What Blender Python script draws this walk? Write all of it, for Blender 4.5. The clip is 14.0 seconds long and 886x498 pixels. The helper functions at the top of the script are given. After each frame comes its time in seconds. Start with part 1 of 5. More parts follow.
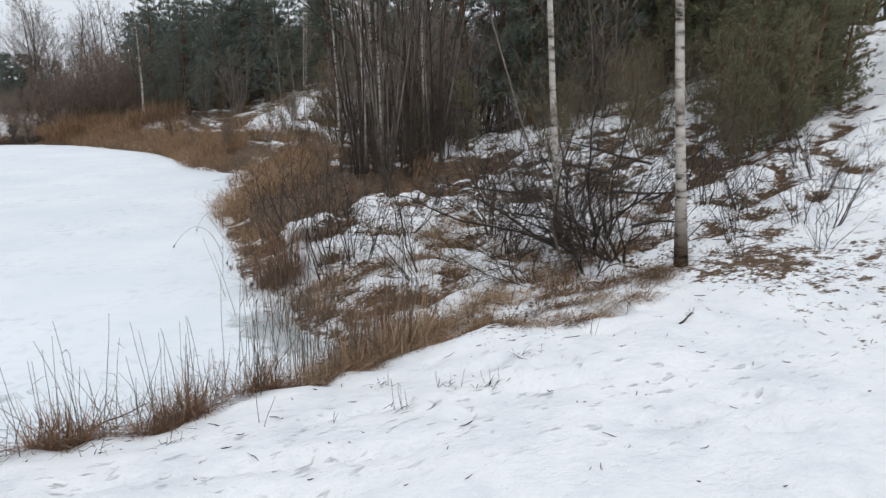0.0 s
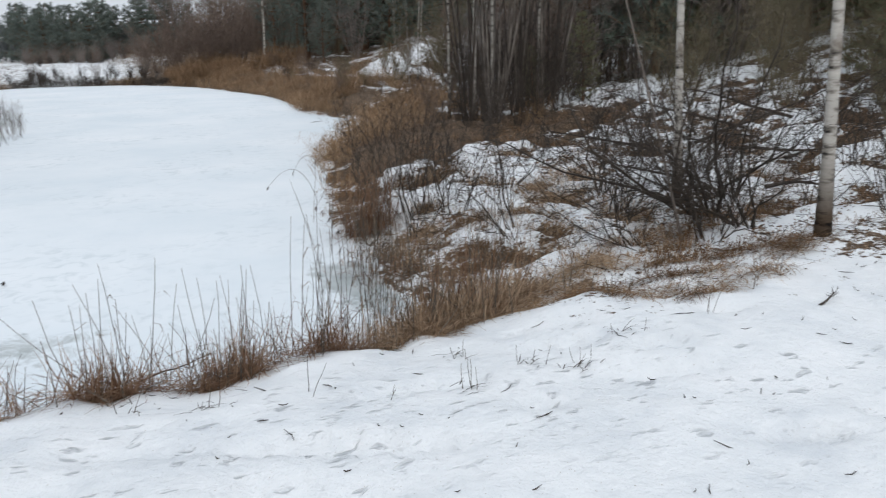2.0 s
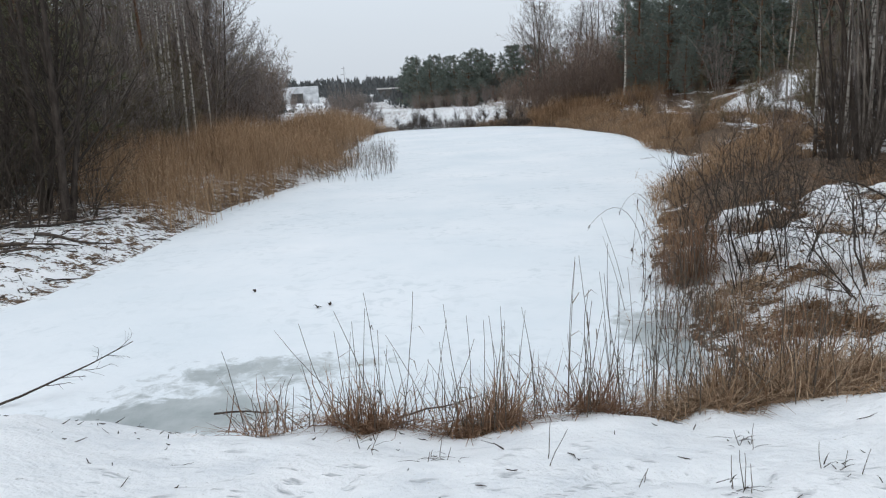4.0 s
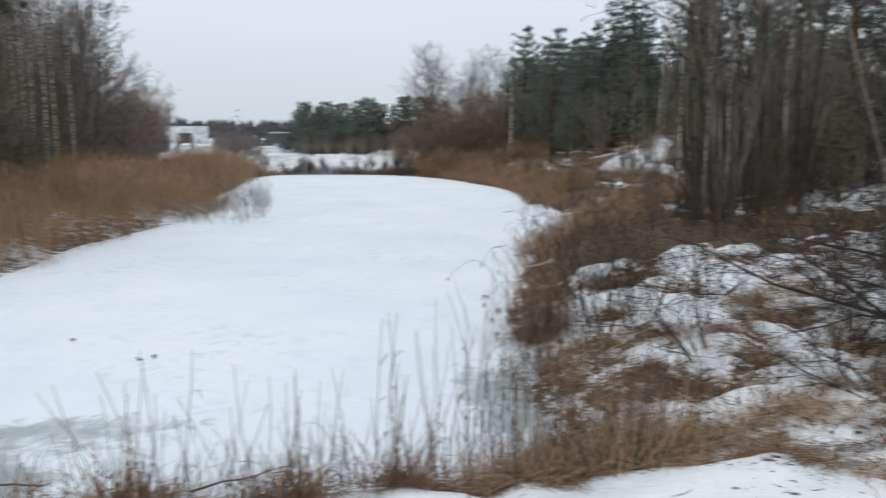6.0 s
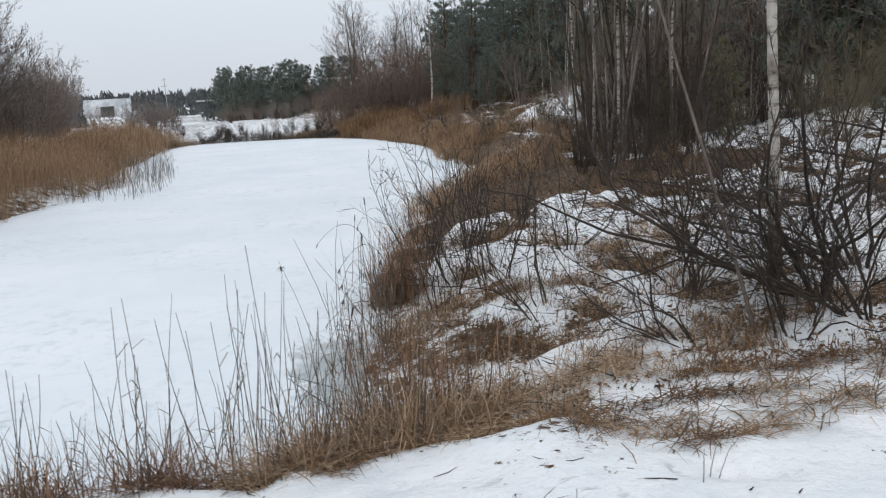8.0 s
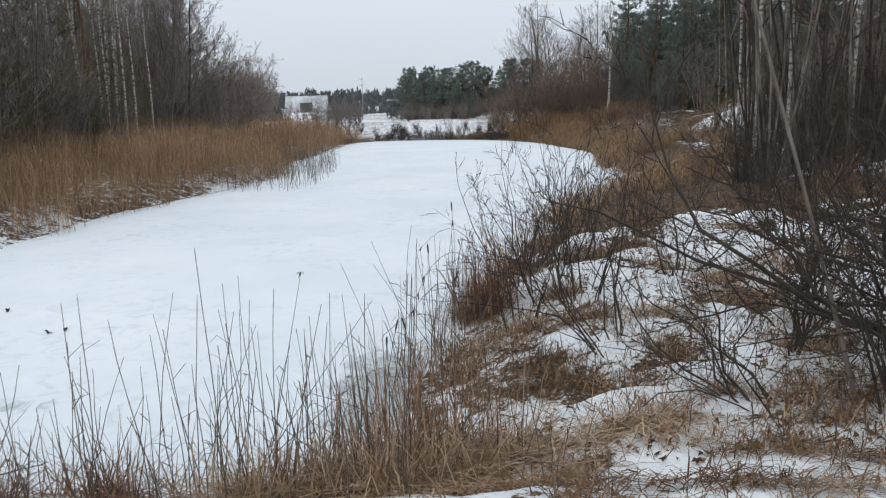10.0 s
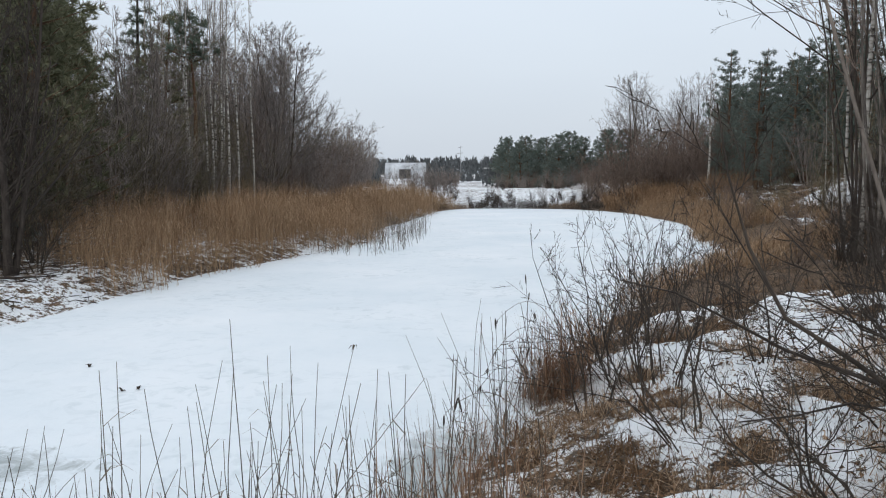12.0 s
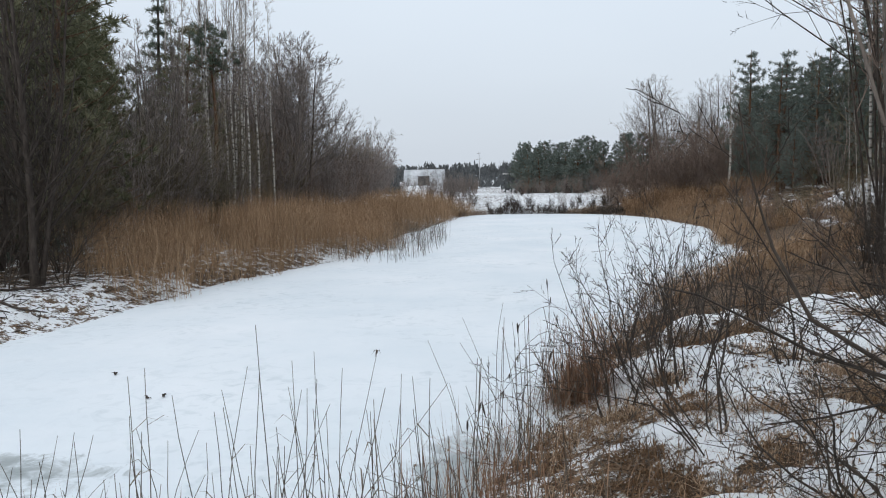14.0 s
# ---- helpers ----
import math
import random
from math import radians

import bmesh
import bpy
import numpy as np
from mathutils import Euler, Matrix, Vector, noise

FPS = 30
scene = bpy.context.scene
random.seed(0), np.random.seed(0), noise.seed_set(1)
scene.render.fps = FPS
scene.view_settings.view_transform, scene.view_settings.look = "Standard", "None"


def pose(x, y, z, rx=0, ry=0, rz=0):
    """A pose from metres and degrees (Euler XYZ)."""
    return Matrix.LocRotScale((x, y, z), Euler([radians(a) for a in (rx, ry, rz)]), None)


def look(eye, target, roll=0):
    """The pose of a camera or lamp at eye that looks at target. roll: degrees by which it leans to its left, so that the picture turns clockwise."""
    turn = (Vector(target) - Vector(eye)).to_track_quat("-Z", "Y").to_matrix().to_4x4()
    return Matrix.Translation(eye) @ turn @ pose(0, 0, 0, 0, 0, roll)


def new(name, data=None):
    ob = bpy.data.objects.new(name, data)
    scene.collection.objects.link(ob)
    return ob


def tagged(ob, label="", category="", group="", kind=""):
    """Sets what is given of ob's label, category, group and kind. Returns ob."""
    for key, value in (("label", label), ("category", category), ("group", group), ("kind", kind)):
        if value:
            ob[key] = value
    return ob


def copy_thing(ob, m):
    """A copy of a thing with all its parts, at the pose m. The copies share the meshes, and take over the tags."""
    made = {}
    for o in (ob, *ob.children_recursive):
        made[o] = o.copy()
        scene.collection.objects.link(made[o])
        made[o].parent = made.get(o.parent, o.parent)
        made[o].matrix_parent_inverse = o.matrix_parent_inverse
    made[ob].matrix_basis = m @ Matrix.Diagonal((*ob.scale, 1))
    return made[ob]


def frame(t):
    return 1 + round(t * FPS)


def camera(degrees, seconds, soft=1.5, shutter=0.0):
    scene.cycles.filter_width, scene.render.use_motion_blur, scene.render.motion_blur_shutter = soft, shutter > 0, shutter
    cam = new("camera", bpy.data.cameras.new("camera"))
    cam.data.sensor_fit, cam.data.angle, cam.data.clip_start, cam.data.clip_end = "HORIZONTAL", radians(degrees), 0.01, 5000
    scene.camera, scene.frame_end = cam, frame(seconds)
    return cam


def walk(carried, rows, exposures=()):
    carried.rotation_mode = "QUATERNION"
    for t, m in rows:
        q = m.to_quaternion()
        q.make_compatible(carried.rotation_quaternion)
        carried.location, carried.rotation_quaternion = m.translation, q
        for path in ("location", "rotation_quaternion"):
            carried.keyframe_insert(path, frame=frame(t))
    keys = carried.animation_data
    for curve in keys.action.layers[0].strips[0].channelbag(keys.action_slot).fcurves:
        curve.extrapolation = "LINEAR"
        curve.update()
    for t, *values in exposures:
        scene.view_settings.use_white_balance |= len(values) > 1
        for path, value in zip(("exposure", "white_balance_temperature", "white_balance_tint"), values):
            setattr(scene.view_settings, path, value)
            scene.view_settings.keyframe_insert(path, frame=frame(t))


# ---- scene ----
EYES = [  # seconds, x, y, z, yaw, pitch, roll
    (0.0, -3.938, -2.241, 2.545, -36.22, -11.96, -1.42),
    (0.5, -3.819, -2.097, 2.494, -32.91, -13.83, -2.65),
    (1.0, -3.566, -2.038, 2.404, -31.62, -12.06, -0.42),
    (1.5, -3.441, -1.840, 2.382, -31.62, -13.19, 0.05),
    (2.0, -3.352, -1.696, 2.370, -27.63, -15.25, -0.71),
    (2.5, -3.150, -1.681, 2.314, -18.47, -15.02, 2.37),
    (3.0, -3.005, -1.527, 2.299, -16.33, -15.58, 0.64),
    (3.5, -2.874, -1.404, 2.299, -7.06, -14.63, -1.20),
    (3.7, -2.805, -1.375, 2.276, -3.21, -12.84, -3.06),
    (5.8, -2.265, -0.899, 2.202, 1.77, -8.96, -2.92),
    (6.0, -2.189, -0.913, 2.178, -9.39, -8.19, 0.04),
    (6.5, -1.998, -0.833, 2.162, -15.90, -7.73, 0.60),
    (7.0, -1.743, -0.812, 2.131, -14.61, -8.93, -2.08),
    (7.2, -1.654, -0.778, 2.131, -13.89, -9.32, -3.02),
    (9.3, -0.440, -0.596, 2.112, -10.02, -13.79, -0.75),
    (9.5, -0.410, -0.460, 2.085, -5.90, -11.92, -0.80),
    (9.9, -0.191, -0.271, 2.034, 0.31, -10.63, -1.00),
    (10.0, -0.177, -0.212, 2.045, 0.01, -10.55, -1.42),
    (10.5, -0.078, -0.147, 2.056, -2.37, -8.55, 0.24),
    (11.0, -0.026, -0.021, 2.045, -2.41, -8.33, -0.21),
    (11.5, 0.031, -0.004, 2.042, 6.49, -6.14, -0.57),
    (12.0, 0.011, 0.019, 2.058, 6.86, -5.58, -0.40),
    (12.5, -0.016, 0.004, 2.057, 6.95, -6.09, -0.82),
    (13.0, -0.017, -0.007, 2.055, 7.90, -6.02, -1.11),
    (13.5, -0.001, -0.019, 2.059, 8.34, -5.44, -1.14),
    (14.0, 0.000, 0.000, 2.051, 8.28, -5.09, -1.18),
]


def aim(x, y, z, yaw, pitch, roll):
    a, b = radians(yaw), radians(pitch)
    ahead = Vector((-math.sin(a) * math.cos(b), math.cos(a) * math.cos(b), math.sin(b)))
    return look((x, y, z), Vector((x, y, z)) + ahead * 2, roll)


cam = camera(58.9, 14.0, soft=1.1, shutter=0.25)
walk(cam, [(row[0], aim(*row[1:])) for row in EYES],
     exposures=[(0.0, 0.15, 6680, 12), (1.0, 0.08, 6740, 12), (2.5, 0.09, 6540, 10), (6.0, 0.09, 6540, 10), (6.5, 0.09, 6640, 12), (7.0, 0.09, 6640, 12), (9.5, 0.09, 6520, 10), (14.0, 0.06, 6480, 10)])

# ---- sky and light: an overcast winter day ----
SUN_UP, SUN_ROUND = radians(38), radians(200)
world = bpy.data.worlds.new("overcast_sky")
scene.world = world
world.use_nodes = True
wn, wl = world.node_tree.nodes, world.node_tree.links
wn.clear()
w_out, w_bg = wn.new("ShaderNodeOutputWorld"), wn.new("ShaderNodeBackground")
w_sky = wn.new("ShaderNodeTexSky")
w_sky.sky_type, w_sky.sun_disc = "NISHITA", False
w_sky.sun_elevation, w_sky.sun_rotation, w_sky.air_density, w_sky.dust_density = SUN_UP, SUN_ROUND, 1.0, 4.0
w_co, w_sep, w_ramp = wn.new("ShaderNodeTexCoord"), wn.new("ShaderNodeSeparateXYZ"), wn.new("ShaderNodeValToRGB")
w_ramp.color_ramp.elements[0].position, w_ramp.color_ramp.elements[0].color = 0.0, (5.35, 5.85, 6.45, 1)
w_ramp.color_ramp.elements[1].position, w_ramp.color_ramp.elements[1].color = 1.0, (8.4, 9.0, 9.7, 1)
mid = w_ramp.color_ramp.elements.new(0.22)
mid.color = (6.30, 7.0, 7.75, 1)
w_noise, w_map, w_mix, w_cl = wn.new("ShaderNodeTexNoise"), wn.new("ShaderNodeMapping"), wn.new("ShaderNodeMix"), wn.new("ShaderNodeMix")
w_map.inputs["Scale"].default_value = (1, 1, 3.2)
w_noise.inputs["Scale"].default_value, w_noise.inputs["Detail"].default_value = 1.6, 4
w_mix.data_type = w_cl.data_type = "RGBA"
w_mix.inputs[0].default_value = 0.93
w_cl.blend_type, w_cl.inputs[0].default_value = "MULTIPLY", 1.0
w_tone = wn.new("ShaderNodeValToRGB")
w_tone.color_ramp.elements[0].position, w_tone.color_ramp.elements[0].color = 0.3, (0.94, 0.945, 0.955, 1)
w_tone.color_ramp.elements[1].position, w_tone.color_ramp.elements[1].color = 0.7, (1.0, 1.0, 1.0, 1)
wl.new(w_co.outputs["Generated"], w_sep.inputs[0])
wl.new(w_sep.outputs["Z"], w_ramp.inputs[0])
wl.new(w_co.outputs["Generated"], w_map.inputs[0])
wl.new(w_map.outputs[0], w_noise.inputs["Vector"])
wl.new(w_sky.outputs[0], w_mix.inputs[6])
wl.new(w_ramp.outputs[0], w_cl.inputs[6])
wl.new(w_noise.outputs["Fac"], w_tone.inputs[0])
wl.new(w_tone.outputs[0], w_cl.inputs[7])
wl.new(w_cl.outputs[2], w_mix.inputs[7])
wl.new(w_mix.outputs[2], w_bg.inputs[0])
wl.new(w_bg.outputs[0], w_out.inputs[0])
w_bg.inputs["Strength"].default_value = 0.118
sun = new("sun", bpy.data.lights.new("sun", "SUN"))
sun.data.energy, sun.data.angle, sun.data.color = 0.5, radians(40), (1.0, 0.97, 0.93)
sun.matrix_world = Matrix.Rotation(-SUN_ROUND, 4, "Z") @ pose(0, 0, 30, 90 - math.degrees(SUN_UP), 0, 180)

# ---- materials ----


def shader(name, build, rough=0.85, spec=0.25):
    m = bpy.data.materials.new(name)
    m.use_nodes = True
    n, l = m.node_tree.nodes, m.node_tree.links
    b = n["Principled BSDF"]
    b.inputs["Roughness"].default_value = rough
    b.inputs["Specular IOR Level"].default_value = spec
    build(n, l, b)
    return m


def noise_tex(n, l, scale, detail=4.0, rough=0.55, vec=None, dist=0.0):
    t = n.new("ShaderNodeTexNoise")
    t.inputs["Scale"].default_value, t.inputs["Detail"].default_value = scale, detail
    t.inputs["Roughness"].default_value, t.inputs["Distortion"].default_value = rough, dist
    if vec is not None:
        l.new(vec, t.inputs["Vector"])
    return t.outputs["Fac"]


def ramp(n, l, value, stops):
    r = n.new("ShaderNodeValToRGB")
    e = r.color_ramp.elements
    e[0].position, e[0].color = stops[0][0], (*stops[0][1], 1)
    e[1].position, e[1].color = stops[-1][0], (*stops[-1][1], 1)
    for p, c in stops[1:-1]:
        e.new(p).color = (*c, 1)
    l.new(value, r.inputs[0])
    return r.outputs[0]


def mixed(n, l, fac, a, b, kind="MIX"):
    m = n.new("ShaderNodeMix")
    m.data_type, m.blend_type = "RGBA", kind
    for s, v in ((0, fac), (6, a), (7, b)):
        if isinstance(v, (int, float)):
            m.inputs[s].default_value = v
        elif isinstance(v, tuple):
            m.inputs[s].default_value = (*v, 1)
        else:
            l.new(v, m.inputs[s])
    return m.outputs[2]


def maths(n, l, op, a, b=0.0, clamp=False):
    m = n.new("ShaderNodeMath")
    m.operation, m.use_clamp = op, clamp
    for s, v in ((0, a), (1, b)):
        if isinstance(v, (int, float)):
            m.inputs[s].default_value = v
        else:
            l.new(v, m.inputs[s])
    return m.outputs[0]


def bumped(n, l, b, height, strength, dist=0.02):
    t = n.new("ShaderNodeBump")
    t.inputs["Strength"].default_value, t.inputs["Distance"].default_value = strength, dist
    l.new(height, t.inputs["Height"])
    l.new(t.outputs[0], b.inputs["Normal"])


def where(n):
    return n.new("ShaderNodeTexCoord").outputs["Object"]


def snow_build(n, l, b):
    co = where(n)
    cover = n.new("ShaderNodeAttribute")
    cover.attribute_name = "litter"
    patch = noise_tex(n, l, 4.6, 6, 0.72, co)
    fine = noise_tex(n, l, 21, 4, 0.65, co)
    edge = maths(n, l, "ADD", maths(n, l, "MULTIPLY", patch, 0.72), maths(n, l, "MULTIPLY", fine, 0.38))
    edge = maths(n, l, "SUBTRACT", maths(n, l, "MULTIPLY", edge, 1.6), 0.36)
    # bare ground shows where the litter share is above the noise
    m = maths(n, l, "SUBTRACT", cover.outputs["Fac"], edge)
    m = maths(n, l, "MULTIPLY", m, 15.0, True)
    snow = ramp(n, l, noise_tex(n, l, 1.6, 6, 0.68, co), [(0.3, (0.68, 0.71, 0.74)), (0.5, (0.79, 0.81, 0.825)), (0.7, (0.85, 0.86, 0.87))])
    speck = ramp(n, l, noise_tex(n, l, 58, 2, 0.6, co), [(0.0, (1, 1, 1)), (0.69, (1, 1, 1)), (0.76, (0.45, 0.38, 0.3))])
    snow = mixed(n, l, 0.6, snow, speck, "MULTIPLY")
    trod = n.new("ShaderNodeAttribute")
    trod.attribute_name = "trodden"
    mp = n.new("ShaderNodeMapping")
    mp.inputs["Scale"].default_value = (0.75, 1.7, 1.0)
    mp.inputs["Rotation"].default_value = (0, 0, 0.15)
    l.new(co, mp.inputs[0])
    # shade of the trodden dents, painted grey into the snow and bumped
    print_shade = noise_tex(n, l, 8.5, 3, 0.5, mp.outputs[0], 0.2)
    print_shade = maths(n, l, "MULTIPLY", maths(n, l, "SUBTRACT", print_shade, 0.61), 9.0, True)
    print_shade = maths(n, l, "MULTIPLY", print_shade, trod.outputs["Fac"])
    snow = mixed(n, l, print_shade, snow, (0.50, 0.52, 0.54))
    soil = ramp(n, l, noise_tex(n, l, 55, 5, 0.75, co), [(0.38, (0.016, 0.011, 0.008)), (0.5, (0.075, 0.046, 0.027)), (0.64, (0.36, 0.25, 0.16))])
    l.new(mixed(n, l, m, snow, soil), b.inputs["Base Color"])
    h = maths(n, l, "ADD", noise_tex(n, l, 9, 6, 0.6, co), maths(n, l, "MULTIPLY", fine, 0.5))
    h = maths(n, l, "SUBTRACT", h, maths(n, l, "MULTIPLY", print_shade, 0.8))
    bumped(n, l, b, h, 0.7, 0.045)
    b.inputs["Subsurface Weight"].default_value = 0.0


def ice_build(n, l, b):
    co = where(n)
    wet = n.new("ShaderNodeAttribute")
    wet.attribute_name = "wet"
    big = noise_tex(n, l, 0.35, 5, 0.6, co)
    snow = ramp(n, l, big, [(0.3, (0.69, 0.75, 0.79)), (0.7, (0.81, 0.84, 0.865))])
    marks = noise_tex(n, l, 4.2, 3, 0.6, co, 1.0)
    marks = maths(n, l, "MULTIPLY", maths(n, l, "MULTIPLY", maths(n, l, "SUBTRACT", marks, 0.51), 6.0, True), maths(n, l, "MULTIPLY", maths(n, l, "SUBTRACT", noise_tex(n, l, 0.5, 3, 0.5, co), 0.40), 2.2, True), True)
    snow = mixed(n, l, marks, snow, (0.53, 0.59, 0.62))
    edge = maths(n, l, "ADD", maths(n, l, "MULTIPLY", noise_tex(n, l, 4.0, 6, 0.68, co, 0.8), 1.1), -0.06)
    m = maths(n, l, "MULTIPLY", maths(n, l, "SUBTRACT", wet.outputs["Fac"], edge), 5.0, True)
    grey = ramp(n, l, noise_tex(n, l, 3.0, 4, 0.6, co), [(0.3, (0.30, 0.34, 0.345)), (0.7, (0.48, 0.515, 0.52))])
    l.new(mixed(n, l, m, snow, grey), b.inputs["Base Color"])
    l.new(maths(n, l, "SUBTRACT", 0.75, maths(n, l, "MULTIPLY", m, 0.42)), b.inputs["Roughness"])
    bumped(n, l, b, noise_tex(n, l, 5, 6, 0.62, co), 0.35, 0.03)


def birch_build(n, l, b):
    co = where(n)
    mp = n.new("ShaderNodeMapping")
    mp.inputs["Scale"].default_value = (4.0, 4.0, 13.0)
    l.new(co, mp.inputs[0])
    bands = noise_tex(n, l, 1.0, 4, 0.62, mp.outputs[0])
    col = ramp(n, l, bands, [(0.35, (0.025, 0.022, 0.02)), (0.42, (0.20, 0.18, 0.155)), (0.50, (0.42, 0.39, 0.35)), (0.75, (0.55, 0.52, 0.475))])
    rough_patch = noise_tex(n, l, 2.2, 5, 0.6, co)
    dark = ramp(n, l, rough_patch, [(0.52, (1, 1, 1)), (0.68, (0.28, 0.23, 0.19))])
    sep = n.new("ShaderNodeSeparateXYZ")
    l.new(co, sep.inputs[0])
    foot = ramp(n, l, maths(n, l, "ADD", sep.outputs[2], maths(n, l, "MULTIPLY", rough_patch, 0.5)), [(0.42, (0.16, 0.12, 0.09)), (1.0, (1, 1, 1))])
    l.new(mixed(n, l, 1.0, mixed(n, l, 1.0, col, dark, "MULTIPLY"), foot, "MULTIPLY"), b.inputs["Base Color"])
    bumped(n, l, b, bands, 0.4, 0.01)


def bark_build(dark, light, scale=18):
    def build(n, l, b):
        co = where(n)
        mp = n.new("ShaderNodeMapping")
        mp.inputs["Scale"].default_value = (1, 1, 0.25)
        l.new(co, mp.inputs[0])
        v = noise_tex(n, l, scale, 5, 0.65, mp.outputs[0])
        col = ramp(n, l, v, [(0.3, dark), (0.7, light)])
        rnd = n.new("ShaderNodeObjectInfo").outputs["Random"]
        tint = ramp(n, l, rnd, [(0.0, (0.78, 0.76, 0.76)), (1.0, (1.12, 1.06, 1.0))])
        l.new(mixed(n, l, 1.0, col, tint, "MULTIPLY"), b.inputs["Base Color"])
        bumped(n, l, b, v, 0.5, 0.01)
    return build


def leafy_build(stops):
    """Colour that changes from blade to blade and from plant to plant."""
    def build(n, l, b):
        isl = n.new("ShaderNodeNewGeometry").outputs["Random Per Island"]
        rnd = n.new("ShaderNodeObjectInfo").outputs["Random"]
        v = maths(n, l, "ADD", maths(n, l, "MULTIPLY", isl, 0.7), maths(n, l, "MULTIPLY", rnd, 0.3))
        col = ramp(n, l, v, stops)
        big = noise_tex(n, l, 0.9, 3, 0.5, where(n))
        l.new(mixed(n, l, 0.5, col, ramp(n, l, big, [(0.3, (0.62, 0.6, 0.58)), (0.7, (1.2, 1.15, 1.1))]), "MULTIPLY"), b.inputs["Base Color"])
    return build


def plain_build(dark, light, scale):
    def build(n, l, b):
        v = noise_tex(n, l, scale, 5, 0.6, where(n))
        l.new(ramp(n, l, v, [(0.3, dark), (0.7, light)]), b.inputs["Base Color"])
        bumped(n, l, b, v, 0.3, 0.02)
    return build


SNOW = shader("snow_and_litter", snow_build, 0.8, 0.2)
ICE = shader("snowy_ice", ice_build, 0.75, 0.3)
BIRCH = shader("birch_bark", birch_build, 0.8, 0.2)
DARK_BARK = shader("dark_bark", bark_build((0.028, 0.023, 0.020), (0.10, 0.085, 0.074)), 0.9, 0.15)
PALE_BARK = shader("pale_grey_bark", bark_build((0.04, 0.034, 0.030), (0.27, 0.245, 0.22), 7), 0.9, 0.15)
GREY_BARK = shader("grey_bark", bark_build((0.08, 0.068, 0.06), (0.22, 0.195, 0.175)), 0.9, 0.15)
PINE_BARK = shader("pine_bark", bark_build((0.07, 0.045, 0.032), (0.22, 0.13, 0.08)), 0.9, 0.15)
TWIG_RED = shader("reddish_twigs", bark_build((0.10, 0.078, 0.068), (0.28, 0.22, 0.185), 6), 0.8, 0.2)
TWIG_GREY = shader("grey_twigs", bark_build((0.13, 0.115, 0.108), (0.32, 0.285, 0.265), 6), 0.85, 0.2)
TWIG_OLIVE = shader("olive_twigs", bark_build((0.085, 0.076, 0.05), (0.23, 0.20, 0.135), 6), 0.8, 0.2)
TWIG_DARK = shader("dark_twigs", bark_build((0.022, 0.018, 0.015), (0.080, 0.066, 0.055), 6), 0.75, 0.25)
NEEDLES = shader("pine_needles", leafy_build([(0.0, (0.068, 0.092, 0.076)), (0.5, (0.125, 0.158, 0.125)), (1.0, (0.178, 0.215, 0.17))]), 0.7, 0.25)
NEEDLES_OLIVE = shader("olive_needles", leafy_build([(0.0, (0.095, 0.105, 0.064)), (0.5, (0.175, 0.18, 0.108)), (1.0, (0.25, 0.245, 0.155))]), 0.75, 0.2)
STRAW = shader("reed_straw", leafy_build([(0.0, (0.09, 0.052, 0.030)), (0.4, (0.235, 0.152, 0.092)), (1.0, (0.60, 0.46, 0.33))]), 0.8, 0.2)
RUST = shader("rusty_reed", leafy_build([(0.0, (0.08, 0.042, 0.027)), (0.5, (0.205, 0.118, 0.074)), (1.0, (0.41, 0.28, 0.19))]), 0.85, 0.15)
STALK = shader("grey_reed_stalk", leafy_build([(0.0, (0.038, 0.032, 0.027)), (0.5, (0.092, 0.077, 0.062)), (1.0, (0.23, 0.19, 0.145))]), 0.7, 0.25)
GOLD_REED = shader("golden_reed", leafy_build([(0.0, (0.11, 0.064, 0.037)), (0.5, (0.27, 0.172, 0.100)), (1.0, (0.50, 0.36, 0.235))]), 0.85, 0.15)
# paler, bluer needle green: distance haze painted into the pines' colour
HAZED_NEEDLES = shader("hazed_pine_needles", leafy_build([(0.0, (0.10, 0.130, 0.118)), (0.5, (0.155, 0.190, 0.170)), (1.0, (0.21, 0.25, 0.22))]), 0.75, 0.2)
BROWN_GRASS = shader("brown_grass", leafy_build([(0.0, (0.05, 0.029, 0.017)), (0.5, (0.165, 0.098, 0.055)), (1.0, (0.38, 0.255, 0.155))]), 0.9, 0.15)
# lifted to bluish grey so the colour itself carries the haze
HAZED_WOOD = shader("far_woods", leafy_build([(0.0, (0.07, 0.08, 0.082)), (0.5, (0.115, 0.125, 0.13)), (1.0, (0.17, 0.18, 0.19))]), 0.9, 0.1)
ROOF_SNOW = shader("snowy_roof", plain_build((0.30, 0.32, 0.34), (0.66, 0.68, 0.70), 0.9), 0.8, 0.2)
WALL_DARK = shader("dark_house_wall", plain_build((0.06, 0.058, 0.056), (0.11, 0.105, 0.10), 3), 0.85, 0.2)
WALL_PALE = shader("pale_house_wall", plain_build((0.42, 0.41, 0.40), (0.55, 0.54, 0.52), 3), 0.85, 0.2)
STEEL = shader("mast_steel", plain_build((0.2, 0.2, 0.2), (0.34, 0.34, 0.34), 8), 0.5, 0.4)
GLASS = shader("dark_pane", plain_build((0.03, 0.033, 0.036), (0.05, 0.053, 0.056), 2), 0.1, 0.5)

# ---- mesh helpers ----


